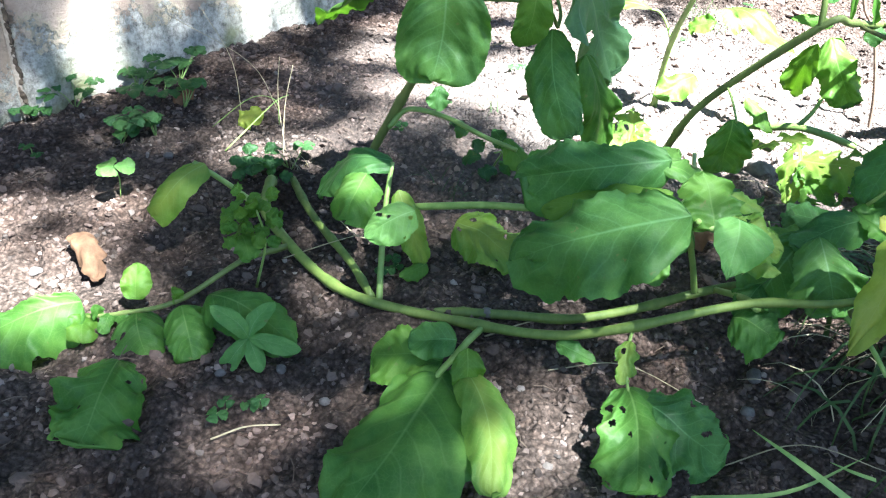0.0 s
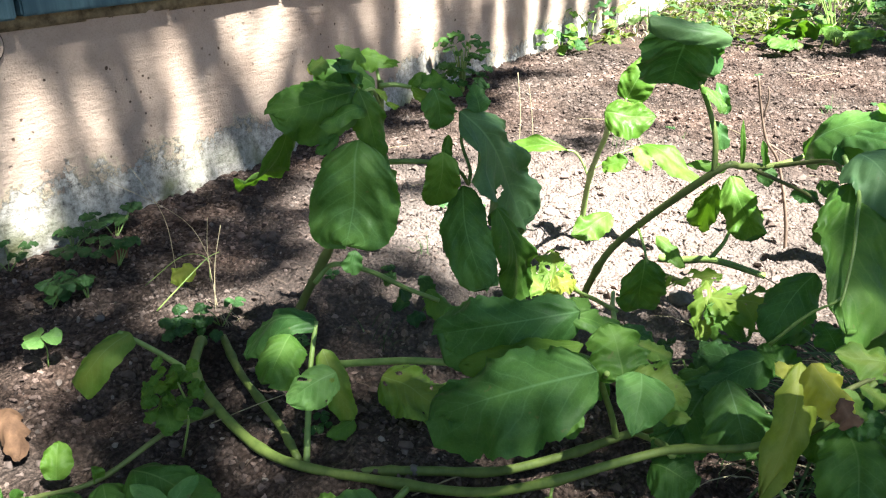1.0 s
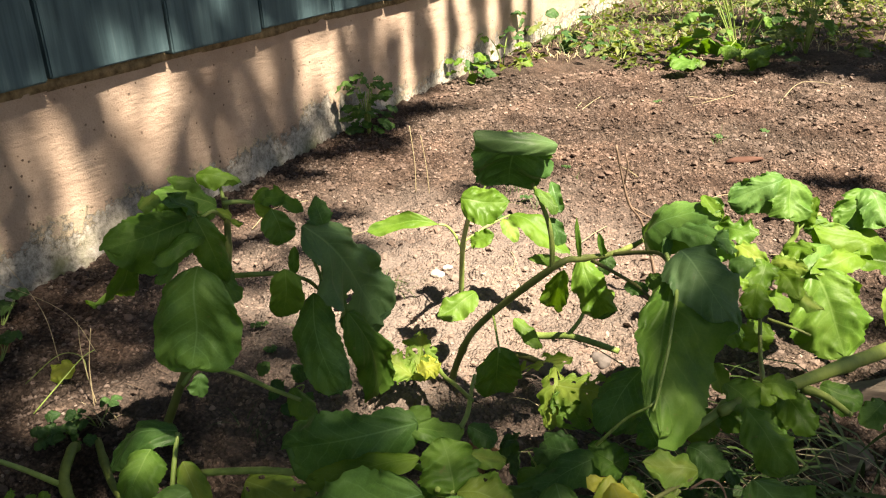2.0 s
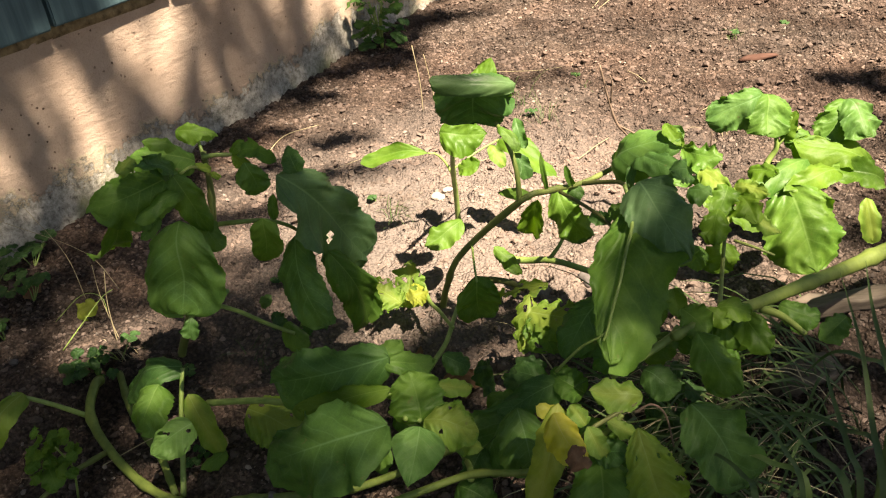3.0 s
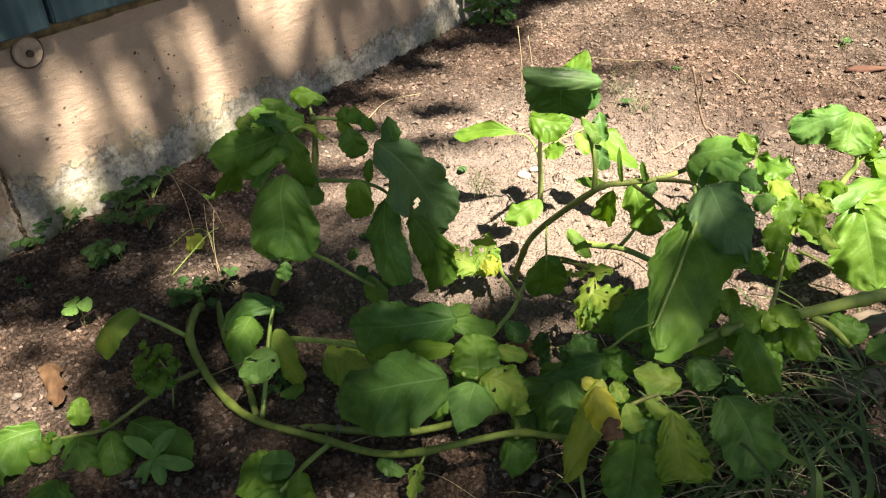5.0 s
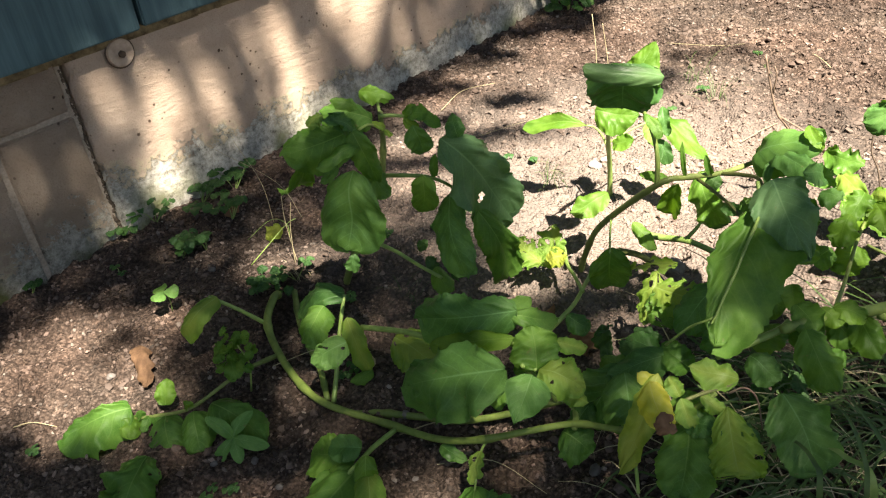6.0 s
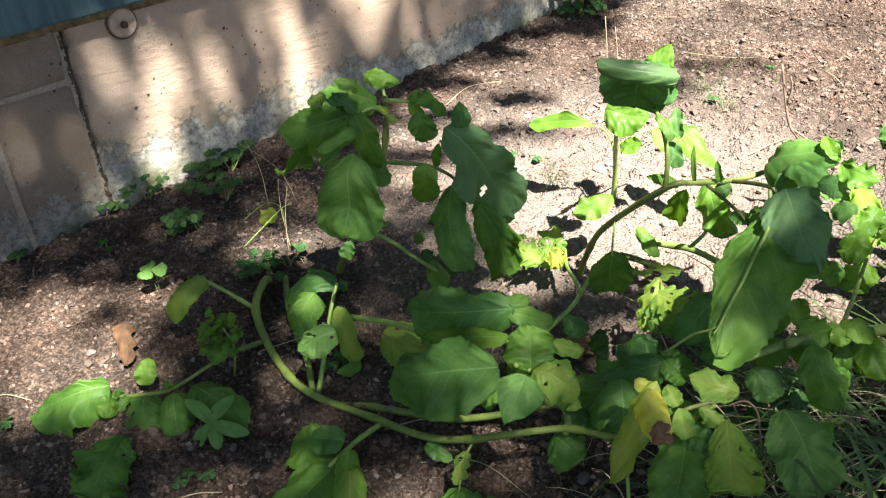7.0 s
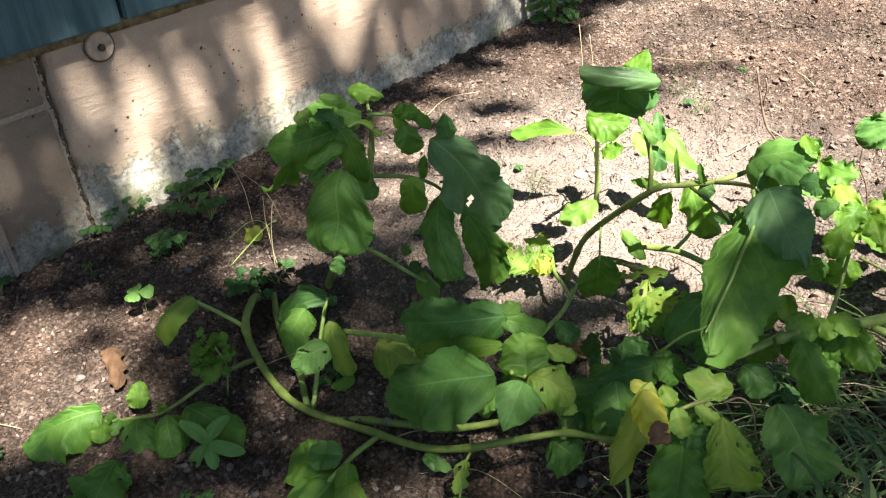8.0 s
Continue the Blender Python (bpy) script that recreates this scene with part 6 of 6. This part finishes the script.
rng = random.Random(77)
bm = bmesh.new()
uvl = bm.loops.layers.uv.new("leaf")
made = 0
while made < 14000:
    x, y = rng.uniform(0.6, 5.5), rng.uniform(2.95, 8.5)
    if OUT.dot(Vector((x, y, 0)) - FOOT) < 0.12 or noise.noise(Vector((x * 2.1, y * 2.1, 4))) + 0.25 * min(1.0, y - 3.3) < 0.02:
        continue
    made += 1
    h = 0.16 * rng.random() ** 2 * (0.6 + noise.noise(Vector((x * 3, y * 3, 8))))
    c = Vector((x, y, ground_z(x, y) + max(0.006, h)))
    t = Euler((rng.uniform(-0.8, 0.5), rng.uniform(-0.7, 0.7), rng.uniform(0, 6.28))).to_matrix()
    ln = rng.uniform(0.008, 0.024)
    vs = [bm.verts.new(c + t @ Vector(q)) for q in ((-ln, 0, 0), (0, -0.5 * ln, 0.004), (ln, 0, -0.004), (0, 0.5 * ln, 0.004))]
    for ids, uvs in (((0, 1, 2), ((0, 0.5), (0.4, 0), (1, 0.5))), ((0, 2, 3), ((0, 0.5), (1, 0.5), (0.4, 1)))):
        f = bm.faces.new([vs[i] for i in ids])
        for loop, q in zip(f.loops, uvs):
            loop[uvl].uv = q
loose("weed_cover", bm, WEED_FAR, "sunlit carpet of low green weeds", "weeds", kind="stuff")
loose("weed_straw", blades([(rng.uniform(0.8, 3.4), rng.uniform(3.05, 5.2)) for _ in range(300)], 2200, 0.09, 0.0014, 33, (0, 0), 0.04, 1.2), STRAW, "dry straw and dead grass among the weeds", "straw", kind="stuff")
loose("weed_grass", blades([(rng.uniform(0.9, 3.2), rng.uniform(3.3, 5.2)) for _ in range(300)], 1500, 0.14, 0.0018, 31, (0, 0), 0.03, 0.8), GRASS, "green and dry grass among the weeds", "grass", kind="stuff")


# ---------------------------------------------------------------- unseen tree, its crown shaped to cast the dapples
BED_GAPS = (  # holes cut where sun should reach the bed: x, y, half lengths, turn
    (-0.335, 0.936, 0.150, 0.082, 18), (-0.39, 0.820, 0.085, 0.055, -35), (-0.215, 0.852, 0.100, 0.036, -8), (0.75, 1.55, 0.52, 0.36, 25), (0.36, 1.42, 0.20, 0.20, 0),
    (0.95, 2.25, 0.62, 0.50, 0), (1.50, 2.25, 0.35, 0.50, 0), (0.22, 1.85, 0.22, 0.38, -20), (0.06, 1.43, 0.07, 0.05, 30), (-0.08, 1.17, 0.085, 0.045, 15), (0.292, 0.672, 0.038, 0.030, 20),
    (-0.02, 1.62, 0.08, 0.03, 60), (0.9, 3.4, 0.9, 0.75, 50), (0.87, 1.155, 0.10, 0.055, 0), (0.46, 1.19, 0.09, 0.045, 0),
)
WALL_LIGHT = (  # holes cut where sun should meet the wall: along, from, to height, half breadth, how open
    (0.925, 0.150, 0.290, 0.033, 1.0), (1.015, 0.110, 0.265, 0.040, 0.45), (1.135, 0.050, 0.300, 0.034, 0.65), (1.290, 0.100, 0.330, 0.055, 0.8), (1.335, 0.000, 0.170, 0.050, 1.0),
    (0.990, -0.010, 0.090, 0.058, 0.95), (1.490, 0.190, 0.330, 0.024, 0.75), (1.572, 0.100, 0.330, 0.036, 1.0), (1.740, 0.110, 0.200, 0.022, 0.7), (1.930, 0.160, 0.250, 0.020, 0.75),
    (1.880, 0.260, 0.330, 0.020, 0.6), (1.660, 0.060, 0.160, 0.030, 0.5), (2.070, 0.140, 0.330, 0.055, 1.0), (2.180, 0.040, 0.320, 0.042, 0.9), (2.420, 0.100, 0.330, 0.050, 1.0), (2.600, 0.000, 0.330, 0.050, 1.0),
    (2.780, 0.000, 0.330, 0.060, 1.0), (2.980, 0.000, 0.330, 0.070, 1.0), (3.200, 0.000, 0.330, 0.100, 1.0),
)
# half-open holes placed over plants and wall to let broken sun through
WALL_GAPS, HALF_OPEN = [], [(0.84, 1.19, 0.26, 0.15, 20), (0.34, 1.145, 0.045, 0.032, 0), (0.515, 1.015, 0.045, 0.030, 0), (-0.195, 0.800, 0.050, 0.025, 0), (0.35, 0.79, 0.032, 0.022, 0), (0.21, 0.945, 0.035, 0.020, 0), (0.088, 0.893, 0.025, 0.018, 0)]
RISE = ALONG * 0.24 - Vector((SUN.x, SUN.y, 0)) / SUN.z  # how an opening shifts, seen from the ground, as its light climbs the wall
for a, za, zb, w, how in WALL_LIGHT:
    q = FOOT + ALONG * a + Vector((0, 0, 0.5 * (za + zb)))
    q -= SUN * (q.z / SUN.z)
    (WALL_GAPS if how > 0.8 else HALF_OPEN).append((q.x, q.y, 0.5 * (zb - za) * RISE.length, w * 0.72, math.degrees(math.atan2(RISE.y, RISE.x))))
WALL_SHADE = []  # leaves kept so that shade streaks the farther wall: along, half breadth
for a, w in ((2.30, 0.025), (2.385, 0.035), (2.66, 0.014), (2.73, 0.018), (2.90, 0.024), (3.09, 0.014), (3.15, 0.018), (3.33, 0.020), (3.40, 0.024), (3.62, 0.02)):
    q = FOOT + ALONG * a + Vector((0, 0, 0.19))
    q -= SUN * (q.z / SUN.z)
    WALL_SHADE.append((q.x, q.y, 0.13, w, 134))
SHADE_SPOTS = (  # leaves kept across the holes, placed to put shade spots in the sun
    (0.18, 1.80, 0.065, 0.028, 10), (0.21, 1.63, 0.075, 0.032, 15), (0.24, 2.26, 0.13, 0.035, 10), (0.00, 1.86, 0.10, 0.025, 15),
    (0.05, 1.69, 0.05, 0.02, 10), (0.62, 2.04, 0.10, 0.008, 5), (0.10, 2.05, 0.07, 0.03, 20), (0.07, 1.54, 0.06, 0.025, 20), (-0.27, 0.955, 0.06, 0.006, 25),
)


THIN = (  # crown thinned here to let partial sun onto the plants
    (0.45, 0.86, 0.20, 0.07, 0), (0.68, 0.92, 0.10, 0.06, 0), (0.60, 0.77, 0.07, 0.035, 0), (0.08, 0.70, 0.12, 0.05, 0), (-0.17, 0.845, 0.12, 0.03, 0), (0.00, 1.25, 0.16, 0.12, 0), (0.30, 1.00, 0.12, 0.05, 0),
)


DEEP = ((0.19, 1.09, 0.08, 0.05, 0), (0.485, 0.885, 0.06, 0.035, 0), (0.55, 0.97, 0.07, 0.06, 0), (0.20, 0.79, 0.10, 0.045, 0), (0.02, 0.74, 0.14, 0.04, 0), (-0.32, 1.18, 0.17, 0.13, 0), (0.06, 0.86, 0.12, 0.05, 0), (0.86, 0.80, 0.18, 0.09, 0), (0.40, 0.70, 0.16, 0.06, 0), (0.12, 0.785, 0.10, 0.03, 0), (0.36, 0.63, 0.30, 0.04, 0), (-0.55, 1.10, 0.12, 0.10, 0))  # crown left full here to hold shade


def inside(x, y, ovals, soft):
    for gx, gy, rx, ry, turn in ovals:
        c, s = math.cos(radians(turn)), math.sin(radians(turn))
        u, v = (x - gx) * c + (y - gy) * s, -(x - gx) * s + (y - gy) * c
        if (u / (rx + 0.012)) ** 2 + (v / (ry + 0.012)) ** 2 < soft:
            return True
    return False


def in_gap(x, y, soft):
    return not inside(x, y, WALL_SHADE, 1.0) and (inside(x, y, WALL_GAPS, soft) or (inside(x, y, BED_GAPS, soft) and not inside(x, y, SHADE_SPOTS, soft)))


tree = thing("shade_tree", (2.6, -4.6, ground_z(2.6, -4.6)), "unseen leafy tree behind the viewer, crown cut to cast the dapples", "tree")
z0 = ground_z(2.6, -4.6)
part("trunk", tube([(2.6, -4.6, z0 - 0.05), (2.62, -4.3, 1.2), (2.5, -3.6, 2.6), (2.35, -3.0, 3.5), (2.2, -2.4, 4.0)], 0.15, 0.06, 12, 8, 0.12, 3), BARK, tree)
for k, (x, y) in enumerate(((1.5, -0.85), (1.9, -1.0), (1.25, -1.3), (2.4, -1.5), (1.1, -0.5))):
    part("limb", tube([(2.25, -2.6, 3.85), (0.5 * (2.2 + x), 0.5 * (y - 2.5), 4.2), (x, y, 4.0 + 0.1 * (k % 3))], 0.028, 0.006, 8, 6, 0.12, k), BARK, tree)
rng = random.Random(5)
bm = bmesh.new()
uvl = bm.loops.layers.uv.new("leaf")
count = 0
while count < 27500:
    h = rng.uniform(3.2, 4.0)
    gx, gy = rng.uniform(-2.0, 3.1), rng.uniform(-1.7, 5.0)
    rim = ((gx - 0.5) / 2.1) ** 2 + ((gy - 1.6) / 2.7) ** 2 - 0.45 * noise.noise(Vector((gx * 1.3, gy * 1.3, 5.0))) - 0.25 * noise.noise(Vector((gx * 4, gy * 4, 5.0)))
    if rim > rng.uniform(0.85, 1.1):
        continue
    h += 0.35 - 0.4 * max(0.0, rim)
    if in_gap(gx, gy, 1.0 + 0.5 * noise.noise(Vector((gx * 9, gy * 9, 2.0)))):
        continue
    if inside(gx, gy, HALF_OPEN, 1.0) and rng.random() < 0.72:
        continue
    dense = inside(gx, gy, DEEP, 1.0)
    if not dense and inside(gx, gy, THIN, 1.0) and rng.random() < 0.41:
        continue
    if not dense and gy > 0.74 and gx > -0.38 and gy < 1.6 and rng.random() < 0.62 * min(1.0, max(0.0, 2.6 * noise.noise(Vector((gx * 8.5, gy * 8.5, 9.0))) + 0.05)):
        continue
    count += 1
    c = Vector((gx, gy, 0)) + SUN * (h / SUN.z)
    turn = Euler((rng.uniform(-0.7, 0.7), rng.uniform(-0.7, 0.7), rng.uniform(0, 6.28))).to_matrix()
    ln, wd = rng.uniform(0.036, 0.062), rng.uniform(0.015, 0.026)
    vs = [bm.verts.new(c + turn @ Vector(q)) for q in ((-ln, 0, 0), (-0.3 * ln, -wd, 0.006), (ln, 0, -0.008), (-0.3 * ln, wd, 0.006))]
    for tri, uvs in (((0, 1, 2), ((0, 0.5), (0.4, 0), (1, 0.5))), ((0, 2, 3), ((0, 0.5), (1, 0.5), (0.4, 1)))):
        f = bm.faces.new([vs[i] for i in tri])
        for loop, q in zip(f.loops, uvs):
            loop[uvl].uv = q
crown = part("crown", bm, CANOPY, tree, "green leaves with sunny gaps")
# ---------------------------------------------------------------- gravel and crumbs on the soil
def strewn(name, label, category, mat, count, lo, hi, seed, near, flat=1.0, y0=0.42, x1=1.7):
    """Many small uneven stones scattered over the bed, as one mesh."""
    rnd = np.random.default_rng(seed)
    ico = bmesh.new()
    bmesh.ops.create_icosphere(ico, subdivisions=1, radius=1.0)
    base = np.array([v.co[:] for v in ico.verts])
    tris = np.array([[v.index for v in f.verts] for f in ico.faces])
    ico.free()
    v_all, f_all, n = [], [], 0
    while n < count:
        x = rnd.uniform(-0.75, x1)
        y = y0 + (3.02 - y0) * rnd.random() ** near
        if OUT.dot(Vector((x, y, 0)) - FOOT) < 0.004:
            continue
        if noise.noise(Vector((x * 13, y * 13, seed))) + 0.6 * noise.noise(Vector((x * 38, y * 38, seed))) < rnd.uniform(-0.25, 0.25):
            continue
        r = lo + (hi - lo) * rnd.random() ** 2.2
        d = base * (1 + 0.28 * rnd.standard_normal((12, 1)))
        d = d * rnd.uniform(0.65, 1.25, 3) * (r, r, r * flat)
        a = rnd.uniform(0, 6.28)
        c, s = math.cos(a), math.sin(a)
        tilt = rnd.uniform(-0.6, 0.6)
        m = np.array([[c, -s, 0], [s, c, 0], [0, 0, 1]]) @ np.array([[1, 0, 0], [0, math.cos(tilt), -math.sin(tilt)], [0, math.sin(tilt), math.cos(tilt)]])
        v_all.append(d @ m.T + (x, y, soil_z(x, y) + r * rnd.uniform(-0.3, 0.45)))
        f_all.append(tris + 12 * n)
        n += 1
    me = bpy.data.meshes.new(name)
    me.from_pydata(np.concatenate(v_all).tolist(), [], np.concatenate(f_all).tolist())
    me.materials.append(mat)
    return tagged(new(name, me), label, category, kind="stuff")


strewn("gravel", "small grey and pinkish gravel on the soil", "gravel", STONE, 4600, 0.0008, 0.0040, 11, 0.9)
strewn("soil_crumbs", "loose brown crumbs of soil", "soil", CLOD, 40000, 0.0007, 0.0042, 12, 0.9)
strewn("soil_clods", "rough brown clods of dry soil", "soil", LUMP, 5600, 0.0030, 0.0085, 13, 0.8, 0.62)
strewn("soil_lumps", "lumpy brown clods in the sunny part of the bed", "soil", LUMP, 3800, 0.003, 0.0095, 16, 0.75, 0.62, 1.35, 2.3)
strewn("soil_chips", "flat pinkish chips of crusted soil and bark", "soil", CHIP, 4200, 0.0018, 0.0062, 14, 0.8, 0.32)


def litter(count, seed):
    """Short dry fibres, roots and twigs lying about on the bed."""
    rnd = np.random.default_rng(seed)
    verts, faces, n = [], [], 0
    while n < count:
        x, y = rnd.uniform(-0.75, 1.7), 0.42 + 2.6 * rnd.random()
        if OUT.dot(Vector((x, y, 0)) - FOOT) < 0.01:
            continue
        ln, r, a = 0.003 + 0.013 * rnd.random() ** 2, rnd.uniform(0.0003, 0.0007), rnd.uniform(0, 6.28)
        d = Vector((math.cos(a), math.sin(a), rnd.uniform(-0.15, 0.25))) * ln
        side = Vector((-math.sin(a), math.cos(a), 0)) * r
        bow = side * rnd.uniform(-5, 5) + Vector((0, 0, 0.002))
        c = Vector((x, y, soil_z(x, y) + 0.0035))
        k = len(verts)
        for p in (c - d, c + bow, c + d):
            verts += [p - side, p + side, p + Vector((0, 0, 1.6 * r))]
        for q in (k, k + 3):
            faces += [(q, q + 3, q + 5, q + 2), (q + 1, q + 2, q + 5, q + 4), (q, q + 1, q + 4, q + 3)]
        n += 1
    me = bpy.data.meshes.new("litter")
    me.from_pydata([tuple(v) for v in verts], [], faces)
    me.materials.append(LITTER)
    return tagged(new("plant_litter", me), "dry fibres and root bits on the soil", "litter", kind="stuff")


litter(1300, 15)
